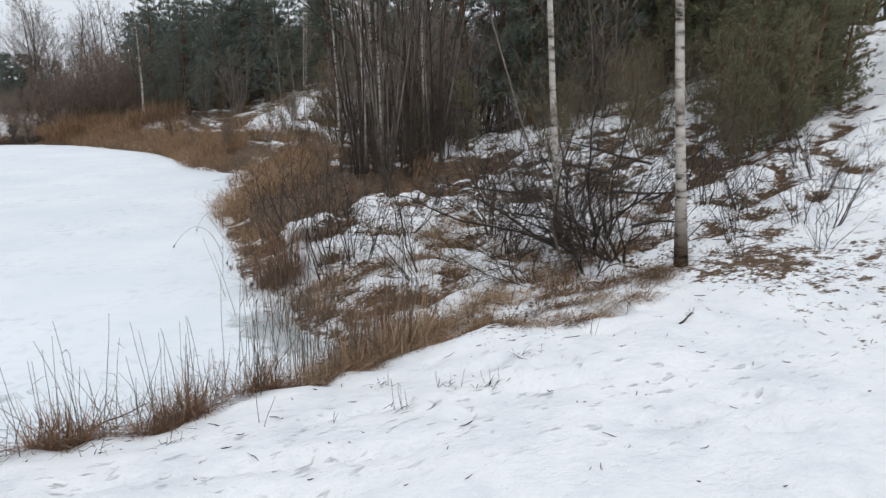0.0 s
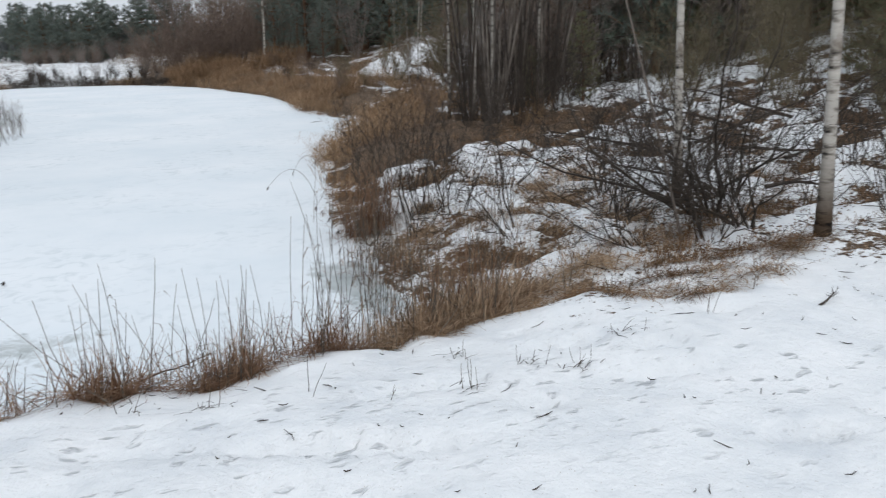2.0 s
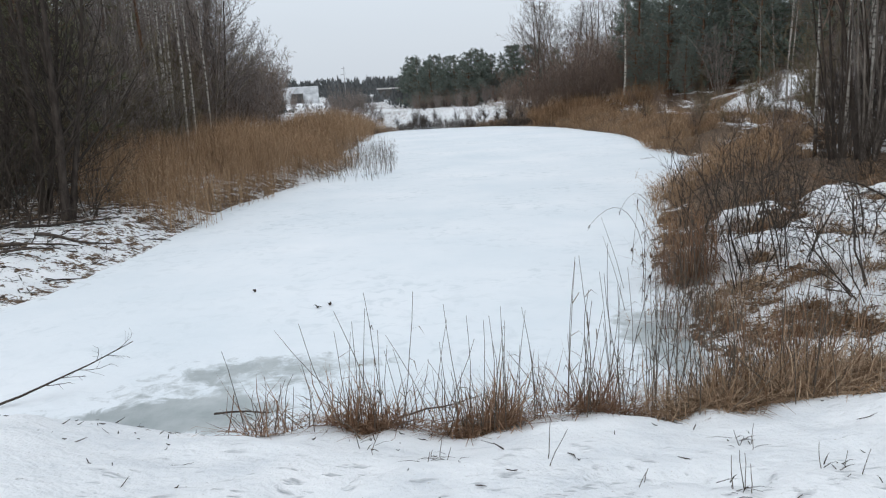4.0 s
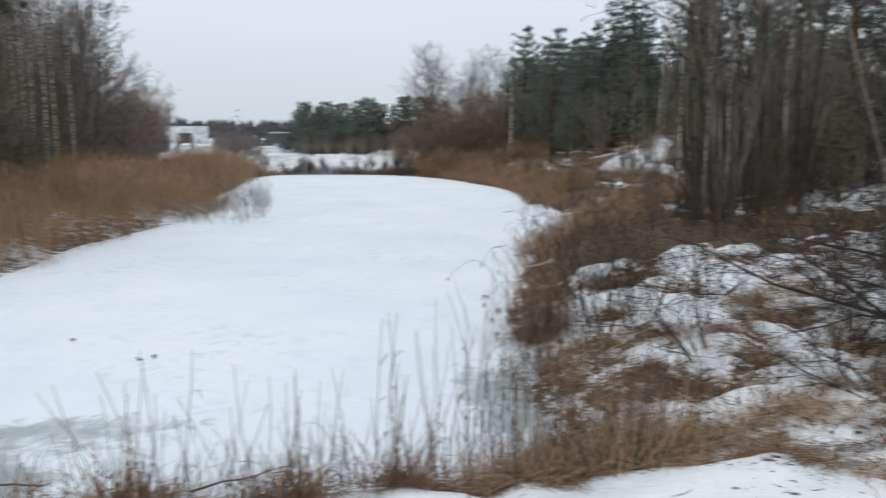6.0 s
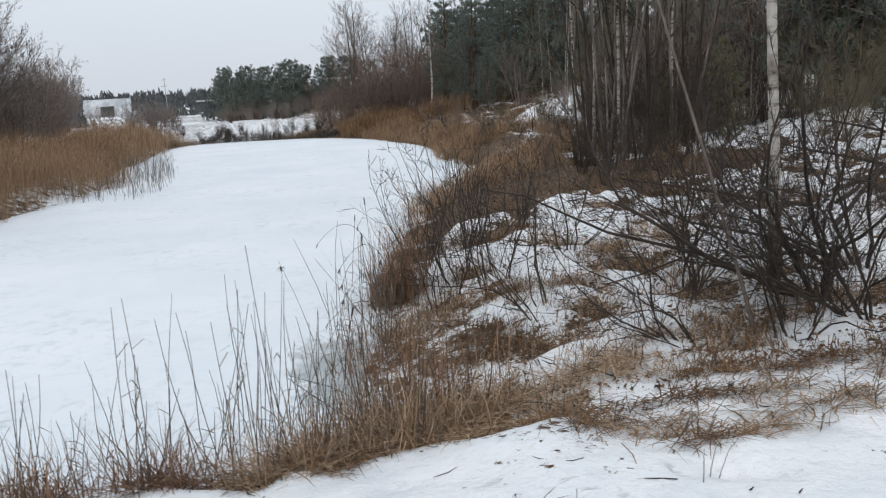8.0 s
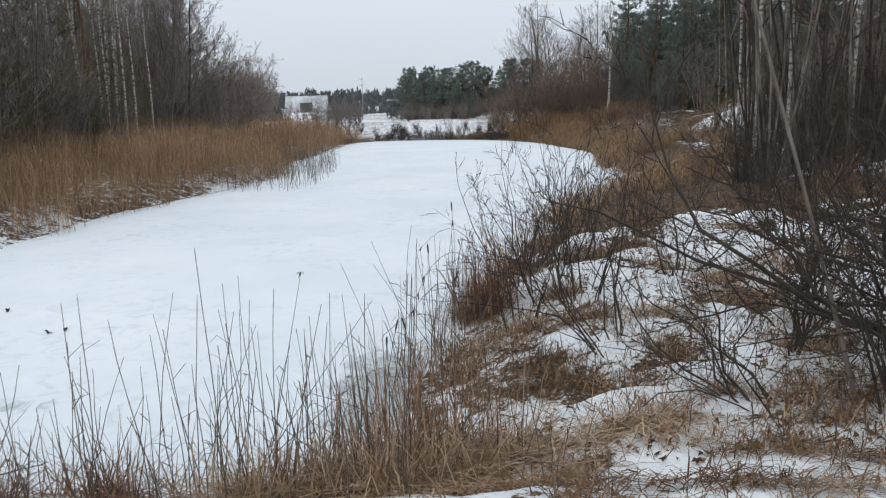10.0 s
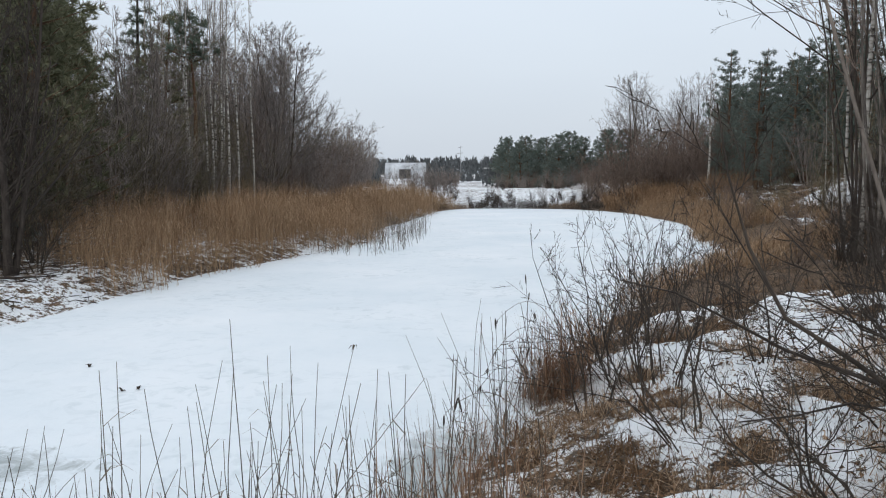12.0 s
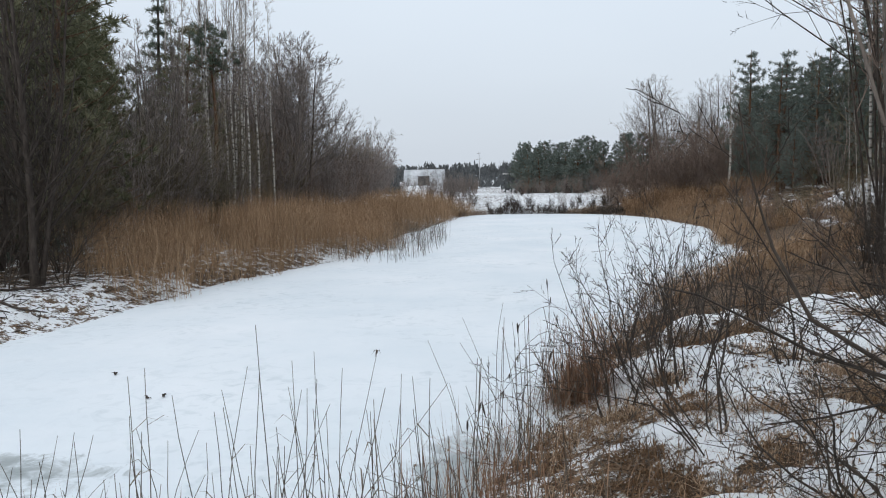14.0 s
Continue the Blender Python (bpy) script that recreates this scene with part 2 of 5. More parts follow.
class Bag:
    """Gathers tubes and blades into one mesh."""

    def __init__(self):
        self.v, self.f, self.n = [], [], 0

    def add(self, verts, faces):
        self.v.append(np.asarray(verts, float))
        self.f.extend([tuple(i + self.n for i in f) for f in faces])
        self.n += len(verts)

    def tube(self, pts, radii, sides=4):
        pts = np.asarray(pts, float)
        k = len(pts)
        way = np.gradient(pts, axis=0)
        way /= np.linalg.norm(way, axis=1)[:, None] + 1e-9
        ref = np.array((1.0, 0, 0)) if abs(way[0][2]) > 0.7 else np.array((0, 0, 1.0))
        a = np.cross(way, ref)
        a /= np.linalg.norm(a, axis=1)[:, None] + 1e-9
        b = np.cross(way, a)
        ang = np.arange(sides) * 2 * math.pi / sides
        ring = np.cos(ang)[None, :, None] * a[:, None] + np.sin(ang)[None, :, None] * b[:, None]
        v = (pts[:, None] + ring * np.asarray(radii, float)[:, None, None]).reshape(-1, 3)
        f = []
        for i in range(k - 1):
            o = i * sides
            for j in range(sides):
                q = (j + 1) % sides
                f.append((o + j, o + q, o + sides + q, o + sides + j))
        f.append(tuple(range((k - 1) * sides, k * sides)))
        self.add(v, f)

    def blade(self, base, tip, width, bend=(0, 0, 0), side=None):
        """A bent leaf: two quads and a tip."""
        base, tip = np.asarray(base, float), np.asarray(tip, float)
        mid = (base + tip) / 2 + np.asarray(bend, float)
        if side is None:
            d = tip - base
            side = np.array((-d[1], d[0], 0.0))
            ln = np.linalg.norm(side)
            side = side / ln if ln > 1e-6 else np.array((1.0, 0, 0))
        s = np.asarray(side) * width / 2
        self.add([base - s, base + s, mid - s * 0.9, mid + s * 0.9, tip], [(0, 1, 3, 2), (2, 3, 4)])

    def mesh(self, name, smooth=True):
        me = bpy.data.meshes.new(name)
        me.from_pydata(np.concatenate(self.v).tolist() if self.v else [], [], self.f)
        if smooth:
            me.polygons.foreach_set("use_smooth", np.ones(len(me.polygons), bool))
        me.update()
        return me


def part(name, bag, material, parent=None, label="", smooth=True):
    me = bag.mesh(name, smooth) if isinstance(bag, Bag) else bag
    if not me.materials:
        me.materials.append(material)
    ob = new(name, me)
    ob.parent = parent
    return tagged(ob, label)


def thing(name, label, category, group=""):
    return tagged(new(name), label, category, group)


def box(bag, x0, x1, y0, y1, z0, z1):
    v = [(x, y, z) for z in (z0, z1) for y in (y0, y1) for x in (x0, x1)]
    bag.add(v, [(0, 2, 3, 1), (4, 5, 7, 6), (0, 1, 5, 4), (2, 6, 7, 3), (0, 4, 6, 2), (1, 3, 7, 5)])


# ---- the lie of the land ----
SHORE = [(-11, 5.4), (-9, 6.6), (-7.6, 7.7), (-7.2, 9.5), (-7.0, 11.2), (-6.9, 13.1), (-6.8, 15.4), (-6.3, 17.0), (-5.9, 18.5), (-5.3, 21.0), (-4.9, 23.4),
         (-5.8, 27.0), (-5.4, 33.0), (-5.3, 40.0), (-4.4, 43.6), (-2.7, 44.2), (0.5, 43.9), (2.5, 42.5), (4.3, 39.3), (5.1, 34.6), (5.6, 31), (5.3, 27),
         (4.6, 23), (5.2, 19.6), (4.1, 18.2), (2.8, 15.4), (1.6, 13), (1.2, 11.4), (0.4, 9.3), (0.0, 7.8), (-0.15, 7.0), (0.0, 6.5), (-0.3, 5.7),
         (-0.5, 5.0), (-0.3, 4.3), (-0.5, 3.8), (-1.2, 3.6), (-2.0, 3.7), (-2.8, 3.5), (-3.4, 3.6), (-4.0, 3.5), (-4.6, 3.8), (-5.4, 3.9), (-6.8, 4.1), (-9, 4.2), (-11, 4.5)]


def rounded(points, cuts=3):
    p, out = np.array(points), []
    for i in range(len(p)):
        a, b, c, d = p[i - 1], p[i], p[(i + 1) % len(p)], p[(i + 2) % len(p)]
        for s in np.arange(cuts) / cuts:
            out.append(0.5 * (2 * b + (c - a) * s + (2 * a - 5 * b + 4 * c - d) * s * s + (3 * b - a - 3 * c + d) * s ** 3))
    return np.array(out)


LINE = rounded(SHORE)


def off_shore(x, y):
    """Metres to the waterline, above zero on land."""
    x, y = np.asarray(x, float), np.asarray(y, float)
    best, inside = np.full(x.shape, 1e9), np.zeros(x.shape, bool)
    for (ax, ay), (bx, by) in zip(LINE, np.roll(LINE, -1, 0)):
        dx, dy = bx - ax, by - ay
        s = np.clip(((x - ax) * dx + (y - ay) * dy) / (dx * dx + dy * dy + 1e-12), 0, 1)
        best = np.minimum(best, (x - ax - s * dx) ** 2 + (y - ay - s * dy) ** 2)
        if abs(dy) > 1e-12:
            inside ^= ((ay > y) != (by > y)) & (x < dx * (y - ay) / dy + ax)
    return np.where(inside, -1, 1) * np.sqrt(best)


def step(a, b, v):
    s = np.clip((v - a) / (b - a), 0, 1)
    return s * s * (3 - 2 * s)


TABLE = np.random.RandomState(4).rand(256, 256)


def lumps(x, y, size, octaves=3):
    """Value noise from -1 to 1."""
    total, amp, norm = 0, 1.0, 0
    for o in range(octaves):
        u, v = np.asarray(x, float) / size + 17.3 * o, np.asarray(y, float) / size + 9.1 * o
        i, j = np.floor(u).astype(int), np.floor(v).astype(int)
        fu, fv = u - i, v - j
        fu, fv = fu * fu * (3 - 2 * fu), fv * fv * (3 - 2 * fv)
        a, b = TABLE[i % 256, j % 256], TABLE[(i + 1) % 256, j % 256]
        c, d = TABLE[i % 256, (j + 1) % 256], TABLE[(i + 1) % 256, (j + 1) % 256]
        total = total + amp * ((a * (1 - fu) + b * fu) * (1 - fv) + (c * (1 - fu) + d * fu) * fv)
        norm, amp, size = norm + amp, amp * 0.5, size * 0.5
    return total / norm * 2 - 1


def sides_of(x, y):
    """How far a place belongs to the near bank, the wooded right side and the far end."""
    near = step(4.4, 2.9, y + 0.25 * np.maximum(x - 1, 0)) 
    far = step(38, 50, y)
    right = step(-1.5, 1.5, x - 0.05 * y) * (1 - near) * (1 - 0.7 * far)
    return near, right, far


def land(x, y):
    x, y = np.asarray(x, float), np.asarray(y, float)
    d = off_shore(x, y)
    e = np.maximum(d, 0)
    near, right, far = sides_of(x, y)
    s = np.clip(-0.87 * x - 0.5 * y, 0, 7)
    rise = np.clip(e - 2, 0, 14)
    east = np.maximum(x - 2.2, 0)
    b = np.maximum(e + (0.22 * lumps(x, y, 0.62, 2) + 0.10 * lumps(x + 4, y, 0.21, 1)) * step(0.05, 0.3, e), 0)
    h_near = 0.06 * step(0, 0.12, e) + 0.54 * (1 - np.exp(-(b / 1.15) ** 1.3)) + 0.04 * np.exp(-((x - 0.2) / 0.9) ** 2) * step(0.1, 0.8, e) * step(3.0, 1.2, e) + 0.02 * s + 0.017 * s * s + 0.05 * np.minimum(east, 16) + 0.008 * np.minimum(east, 16) ** 2
    h_right = 0.36 * step(0, 1.6, e) + 0.07 * np.minimum(e, 16) + 0.0115 * rise ** 2
    h_left = 0.3 * step(0, 1.2, e) + 0.05 * np.minimum(e, 20)
    h_far = 0.75 * step(0, 7, e) + 0.35 * lumps(x, y, 9.0, 2) * step(1, 6, e)
    left = np.clip(1 - near - right - far, 0, 1)
    total = near + right + left + far + 1e-9
    h = (near * h_near + right * h_right + left * h_left + far * h_far) / total
    h = h + 0.85 * np.exp(-((x - 12.6) ** 2 / np.where(x < 12.6, 6.0, 16) + (y - 30.5) ** 2 / 12)) * (1 + 0.7 * lumps(x, y, 1.3, 3))
    h = h + step(0.1, 1.0, e) * ((0.035 + 0.15 * right) * lumps(x, y, 0.75, 3) + 0.10 * right * lumps(x, y, 0.33, 2)) + step(0, 0.5, e) * 0.012 * lumps(x, y, 0.22, 2)
    # trodden snow on the near bank
    u, v = 0.9 * x - 0.44 * y, 0.44 * x + 0.9 * y
    dent = step(0.35, 0.62, lumps(u / 2.1, v, 0.2, 1)) * step(-0.3, 0.2, lumps(x, y, 1.3, 2))
    h = h - near * step(0.9, 1.6, e) * step(-9, -5, -np.abs(x)) * (0.06 * dent + 0.015 * lumps(x, y, 0.3, 2))
    h = h + near * step(0.15, 0.6, e) * step(2.2, 1.0, e) * step(-0.8, 0.3, x) * 0.09 * lumps(x + 3, y, 0.5, 2)
    h = np.where(d < 0, np.maximum(-0.5, d * 0.6), h)
    return h


def ground(x, y):
    return float(land(np.array([x]), np.array([y]))[0])


def spread(lo, hi, fine, limit, grow):
    a = list(np.arange(lo, hi, fine))
    w, p = fine, a[-1]
    while p < limit:
        w = min(w * grow, 120)
        p += w
        a.append(p)
    w, p = fine, a[0]
    while p > -limit:
        w = min(w * grow, 120)
        p -= w
        a.insert(0, p)
    return np.array(a)


def litter_at(x, y):
    d = off_shore(x, y)
    near, right, far = sides_of(x, y)
    left = np.clip(1 - near - right - far, 0, 1)
    v = 0.24 * near + 0.49 * right + (0.60 - 0.06 * step(13, 11, y)) * left + 0.50 * far + 0.4 * far * np.exp(-((d - 0.4) / 0.7) ** 2)
    v = v - 0.27 * right * lumps(x, y, 0.75, 3) - 0.42 * right * lumps(x, y, 0.33, 2) - 0.12 * right * step(9.5, 7.5, y) * step(6.0, 4.5, x) + 0.12 * far * lumps(x, y, 6, 2) + 0.2 * left * lumps(x, y, 2.0, 3)
    band = step(0.0, 0.6, d) * step(3.6, 1.6, d) * step(8.5, 10.5, y) * right
    v = v + 0.5 * band + 0.5 * np.exp(-(((x - 4.9) / 1.7) ** 2 + ((y - 11.0) / 1.9) ** 2))
    v = v + near * (0.42 * step(-1.4, 0.2, x) * (0.75 + 0.9 * lumps(x, y, 0.7, 2)) * np.exp(-((d - 0.25) / 0.45) ** 2) + 0.22 * np.exp(-((d - 0.15) / 0.3) ** 2))
    v = v + near * (0.34 + 0.25 * lumps(x, y, 0.6, 2)) * step(-0.6, 0.2, x) * step(2.3, 0.8, d) + near * 0.44 * step(0.8, 3.0, x) * (0.75 + 0.6 * lumps(x, y, 1.1, 3))
    mound = (x - 12.1) ** 2 / 4 + (y - 30.0) ** 2 / 8
    v = v - (0.16 + 0.75 * lumps(x, y, 0.7, 3)) * np.exp(-mound) + 0.12 * right * step(20, 26, y) * step(0.5, 2.0, mound)
    v = v + 0.4 * step(17, 23, d) * right
    v = v + 0.06 * step(4, 6, x) * step(3.2, 4.6, y) * step(14, 11, y)
    # the trodden path uphill stays white
    across = -0.44 * (x + 3.9) + 0.9 * (y + 2.2)
    v = v - 0.36 * np.exp(-((across + 1.2) / 1.2) ** 2) * step(3, 6, x)
    return np.clip(v, 0, 1.2)


# how strongly the painted dent shade and its bump show on the near bank
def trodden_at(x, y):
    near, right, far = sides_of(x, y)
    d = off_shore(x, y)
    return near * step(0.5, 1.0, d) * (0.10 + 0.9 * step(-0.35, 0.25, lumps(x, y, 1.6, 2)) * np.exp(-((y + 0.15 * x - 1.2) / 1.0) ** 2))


def sheet(name, xs, ys, height, material, layers):
    gx, gy = np.meshgrid(xs, ys)
    x, y = gx.ravel(), gy.ravel()
    z = height(x, y)
    nx, ny = len(xs), len(ys)
    i = (np.arange(ny - 1)[:, None] * nx + np.arange(nx - 1)[None]).ravel()
    faces = np.stack([i, i + 1, i + nx + 1, i + nx], 1)
    me = bpy.data.meshes.new(name)
    me.vertices.add(nx * ny)
    me.vertices.foreach_set("co", np.stack([x, y, z], 1).ravel())
    me.loops.add(faces.size)
    me.loops.foreach_set("vertex_index", faces.ravel().astype(np.int32))
    me.polygons.add(len(faces))
    me.polygons.foreach_set("loop_start", (np.arange(len(faces)) * 4).astype(np.int32))
    me.polygons.foreach_set("use_smooth", np.ones(len(faces), bool))
    me.update(calc_edges=True)
    for key, values in layers.items():
        a = me.attributes.new(key, "FLOAT", "POINT")
        a.data.foreach_set("value", values(x, y).astype(np.float32))
    me.materials.append(material)
    return new(name, me)


def wet_at(x, y):
    d = -off_shore(x, y)
    v = 0.42 * np.exp(-(d / 0.7) ** 2)
    v = v + 1.0 * np.exp(-(((x + 4.6) / 0.7) ** 2 + ((y - 4.15) / 0.26) ** 2))
    v = v + 0.72 * np.exp(-(((x + 4.1) / 1.5) ** 2 + ((y - 5.0) / 0.6) ** 2))
    v = v + 0.5 * np.exp(-(((x + 0.75) / 0.35) ** 2 + ((y - 5.3) / 1.3) ** 2))
    return v


def ice_height(x, y):
    # a trail of old footprints runs down the middle
    trail = np.exp(-((x + 1.2 + 0.02 * y - 0.6 * np.sin(y / 6)) / 0.9) ** 2)
    return 0.012 * lumps(x, y, 1.5, 3) - 0.02 * trail * np.maximum(lumps(x, y * 0.8, 0.45, 1) - 0.3, 0) - 0.012 * np.maximum(lumps(x, y, 0.5, 1) - 0.55, 0)


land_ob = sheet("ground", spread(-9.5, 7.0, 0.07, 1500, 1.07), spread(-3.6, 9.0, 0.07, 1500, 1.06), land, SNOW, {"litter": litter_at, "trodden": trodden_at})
tagged(land_ob, "snow-covered ground with brown leaf litter showing through", "ground", kind="structure")
ice_ob = sheet("water", np.arange(-11.5, 7.0, 0.1), np.concatenate([np.arange(3.0, 14, 0.08), np.arange(14, 46, 0.25)]), ice_height, ICE, {"wet": wet_at})
tagged(ice_ob, "frozen pond under snow with grey wet ice patches", "ice", kind="structure")

# ---- plants: how they grow ----


def limb(rng, base, way, length, radius, steps=4, wander=0.12, lift=0.1, taper=0.35):
    pts, radii = [np.array(base, float)], [radius]
    way = np.array(way, float) / np.linalg.norm(way)
    for i in range(steps):
        way = way + rng.normal(0, wander, 3) + np.array((0, 0, lift))
        way /= np.linalg.norm(way)
        pts.append(pts[-1] + way * length / steps)
        radii.append(radius * (1 - (1 - taper) * (i + 1) / steps))
    return np.array(pts), radii, way


def forked(rng, pts, s):
    """The place and way at a share s along a limb."""
    k = s * (len(pts) - 1)
    i = min(int(k), len(pts) - 2)
    d = pts[i + 1] - pts[i]
    return pts[i] + d * (k - i), d / (np.linalg.norm(d) + 1e-9)


def turned(rng, way, spread_deg):
    axis = np.cross(way, rng.normal(0, 1, 3))
    axis /= np.linalg.norm(axis) + 1e-9
    a = radians(spread_deg)
    return way * math.cos(a) + axis * math.sin(a)


def twigs(rng, bag, pts, radius, length, count, level, spread_deg=40, lift=0.12, start=0.25, least=0.0022, flat=False):
    """Side shoots along a limb, level by level."""
    for i in range(count):
        s = start + (1 - start) * (i + rng.rand()) / count
        p, way = forked(rng, pts, s)
        ln = length * (1.15 - 0.65 * s) * rng.uniform(0.6, 1.2)
        r = max(radius * (1.1 - 0.7 * s) * 0.5, least)
        to = turned(rng, way, spread_deg * rng.uniform(0.6, 1.3))
        if level <= 2 and flat:
            side = np.cross(to, rng.normal(0, 1, 3))
            tip = p + (to + np.array((0, 0, lift))) * ln
            bag.blade(p, tip, r * 2.2, rng.normal(0, 0.05, 3) * ln, side / (np.linalg.norm(side) + 1e-9))
            if level == 2:
                twigs(rng, bag, np.array((p, (p + tip) / 2, tip)), r, ln * 0.55, max(3, int(count * 0.6)), 1, spread_deg, lift, 0.15, least, True)
            continue
        q, radii, _ = limb(rng, p, to, ln, r, 3, 0.13, lift, 0.45)
        bag.tube(q, radii, 3)
        if level > 1:
            twigs(rng, bag, q, r, ln * 0.55, max(3, int(count * 0.6)), level - 1, spread_deg, lift, 0.15, least, flat)


def bare_tree(name, label, height, radius, seed, bark, twig, limbs=16, lower=0.35, reach=0.3, level=3, lean=(0, 0), spread_deg=42, stems=1, lift=0.16, least=0.004, category="tree", group="", per=6, flat=True, wander=0.022):
    rng = np.random.RandomState(seed)
    top = thing(name, label, category, group)
    crown = Bag()
    for s in range(stems):
        trunk = Bag()
        a = rng.uniform(0, 6.28)
        out = 0.0 if stems == 1 else 0.16
        way = (lean[0] + out * math.cos(a), lean[1] + out * math.sin(a), 1)
        base = (0.18 * math.cos(a) * (stems > 1), 0.18 * math.sin(a) * (stems > 1), -0.15)
        pts, radii, _ = limb(rng, base, way, height * rng.uniform(0.85, 1.05), radius * (rng.uniform(0.7, 1.1) if stems > 1 else 1.0), 9, wander, 0.02, 0.12)
        radii[0] *= 1.35
        trunk.tube(pts, radii, 8)
        part("trunk", trunk, bark, top)
        for i in range(limbs):
            f = lower + (0.98 - lower) * (i + rng.rand()) / limbs
            p, w = forked(rng, pts, f)
            ln = height * reach * (1.25 - f) * rng.uniform(0.7, 1.2)
            r = max(radius * (1 - f) * 0.45, 0.006)
            q, rr, _ = limb(rng, p, turned(rng, w, spread_deg * rng.uniform(0.8, 1.3)), ln, r, 4, 0.1, lift, 0.3)
            crown.tube(q, rr, 4)
            twigs(rng, crown, q, r, ln * 0.5, per, level - 1, 40, lift, 0.15, least, flat)
    part("crown", crown, twig, top)
    return top


def shrub(name, label, height, seed, bark, stems=12, flare=0.5, per=8, level=2, lean=(0, 0), radius=0.012, least=0.002, group="", flat=False, bend=0.1, joined=False):
    """Many stems fanning out from one foot."""
    rng = np.random.RandomState(seed)
    top = thing(name, label, "shrub", group)
    fine, base_stems = Bag(), Bag()
    for s in range(stems):
        a, o = rng.uniform(0, 6.28), flare * rng.uniform(0.2, 1.0)
        way = (lean[0] + o * math.cos(a), lean[1] + o * math.sin(a), 1)
        ln = height * rng.uniform(0.6, 1.1)
        pts, radii, _ = limb(rng, (0.13 * math.cos(a), 0.13 * math.sin(a), -0.08), way, ln, radius * rng.uniform(0.6, 1.3), 7, bend, 0.03, 0.2)
        stem = base_stems if joined else Bag()
        stem.tube(pts, radii, 4 if joined else 5)
        if not joined:
            part("stem", stem, bark, top)
        twigs(rng, fine, pts, radius * 0.8, ln * 0.38, per, level, 38, 0.08, 0.12, least, flat)
    if joined:
        part("woody_base", base_stems, bark, top)
    part("crown", fine, bark, top)
    return top


def conifer(name, label, height, seed, needle, bark=None, lower=0.12, reach=0.22, whorls=16, per=7, round_top=True, tuft=11, size=0.30, group=""):
    """A trunk with whorls of boughs, and on them clumps of needles."""
    rng = np.random.RandomState(seed)
    top = thing(name, label, "tree", group)
    trunk, boughs, crown = Bag(), Bag(), Bag()
    pts, radii, _ = limb(rng, (0, 0, -0.15), (0, 0, 1), height, height * 0.014 + 0.02, 8, 0.02, 0.02, 0.12)
    trunk.tube(pts, radii, 7)
    for w in range(whorls):
        f = lower + (1 - lower) * (w + 0.3 * rng.rand()) / whorls
        g = (f - lower) / (1 - lower)
        long = height * reach * ((1 - g ** 2.2) * 0.85 + 0.2 if round_top else (1.05 - g))
        a0 = rng.uniform(0, 6.28)
        for k in range(per):
            if rng.rand() < 0.14:
                continue
            a = a0 + 6.28 * k / per + rng.normal(0, 0.25)
            p, _ = forked(rng, pts, min(f, 0.99))
            ln = long * rng.uniform(0.55, 1.15)
            q, rr, _ = limb(rng, p, (math.cos(a), math.sin(a), 0.25 if round_top else 0.0), ln, 0.012 + 0.004 * height * (1 - g) * 0.5, 3, 0.1, 0.08 if round_top else 0.0, 0.3)
            boughs.tube(q, rr, 3)
            for c in range(max(4, int(ln / 0.13))):
                s = 0.25 + 0.75 * rng.rand()
                m, way = forked(rng, q, s)
                m = m + rng.normal(0, 0.10 * (0.5 + ln * 0.25), 3)
                for t in range(int(tuft * 2.3)):
                    d = rng.normal(0, 1, 3) + way * 0.9 + np.array((0, 0, 0.35))
                    d *= 0.8 * size * rng.uniform(0.6, 1.1) / np.linalg.norm(d)
                    sd = np.cross(d, rng.normal(0, 1, 3))
                    sd *= 0.045 * size / (np.linalg.norm(sd) + 1e-9)
                    crown.add([m - sd, m + sd, m + d], [(0, 1, 2)])
    part("trunk", trunk, bark or PINE_BARK, top)
    part("branchwork", boughs, bark or PINE_BARK, top)
    part("crown", crown, needle, top, smooth=False)
    return top


def put(ob, x, y, turn=0.0, size=1.0, sink=0.0):
    return pose(x, y, ground(x, y) - sink, 0, 0, turn) @ Matrix.Scale(size, 4)


def plant(master, spots, rng, lo=0.85, hi=1.15):
    """Set the master on the first spot and copies on the others."""
    for i, (x, y) in enumerate(spots):
        m = put(master, x, y, rng.uniform(0, 360), rng.uniform(lo, hi))
        if i == 0:
            master.matrix_basis = m
            first = master
        else:
            c = copy_thing(first, Matrix.Identity(4))
            c.matrix_basis = m


def strew(rng, count, inside, tries=60):
    """Spots picked at random where inside(x, y) holds; inside gives its own bounds first."""
    (x0, x1, y0, y1), test = inside
    out = []
    for _ in range(count * tries):
        if len(out) == count:
            break
        x, y = rng.uniform(x0, x1), rng.uniform(y0, y1)
        if test(x, y):
            out.append((x, y))
    return out


def shore_d(x, y):
    return float(off_shore(np.array([x]), np.array([y]))[0])


RNG = np.random.RandomState(11)

# ---- the two birches and the sapling by the willow scrub ----
birch_a = bare_tree("birch_tree", "white-barked young birch rising from the snowy bank", 9.0, 0.060, 21, BIRCH, TWIG_RED, 14, 0.42, 0.16, 3, (-0.034, 0.046), 35, wander=0.012)
birch_a.matrix_basis = put(birch_a, 2.75, 2.7)
birch_b = bare_tree("birch_tree", "white-barked birch with a brown foot in the scrub", 9.5, 0.046, 22, BIRCH, TWIG_RED, 14, 0.42, 0.16, 3, (-0.03, 0.03), 35, wander=0.012)
birch_b.matrix_basis = put(birch_b, 2.75, 4.5)
sapling = bare_tree("birch_sapling", "thin reddish birch sapling leaning over the scrub", 5.8, 0.0125, 23, GREY_BARK, TWIG_RED, 8, 0.6, 0.10, 2, (-0.238, 0.139), 35, wander=0.01)
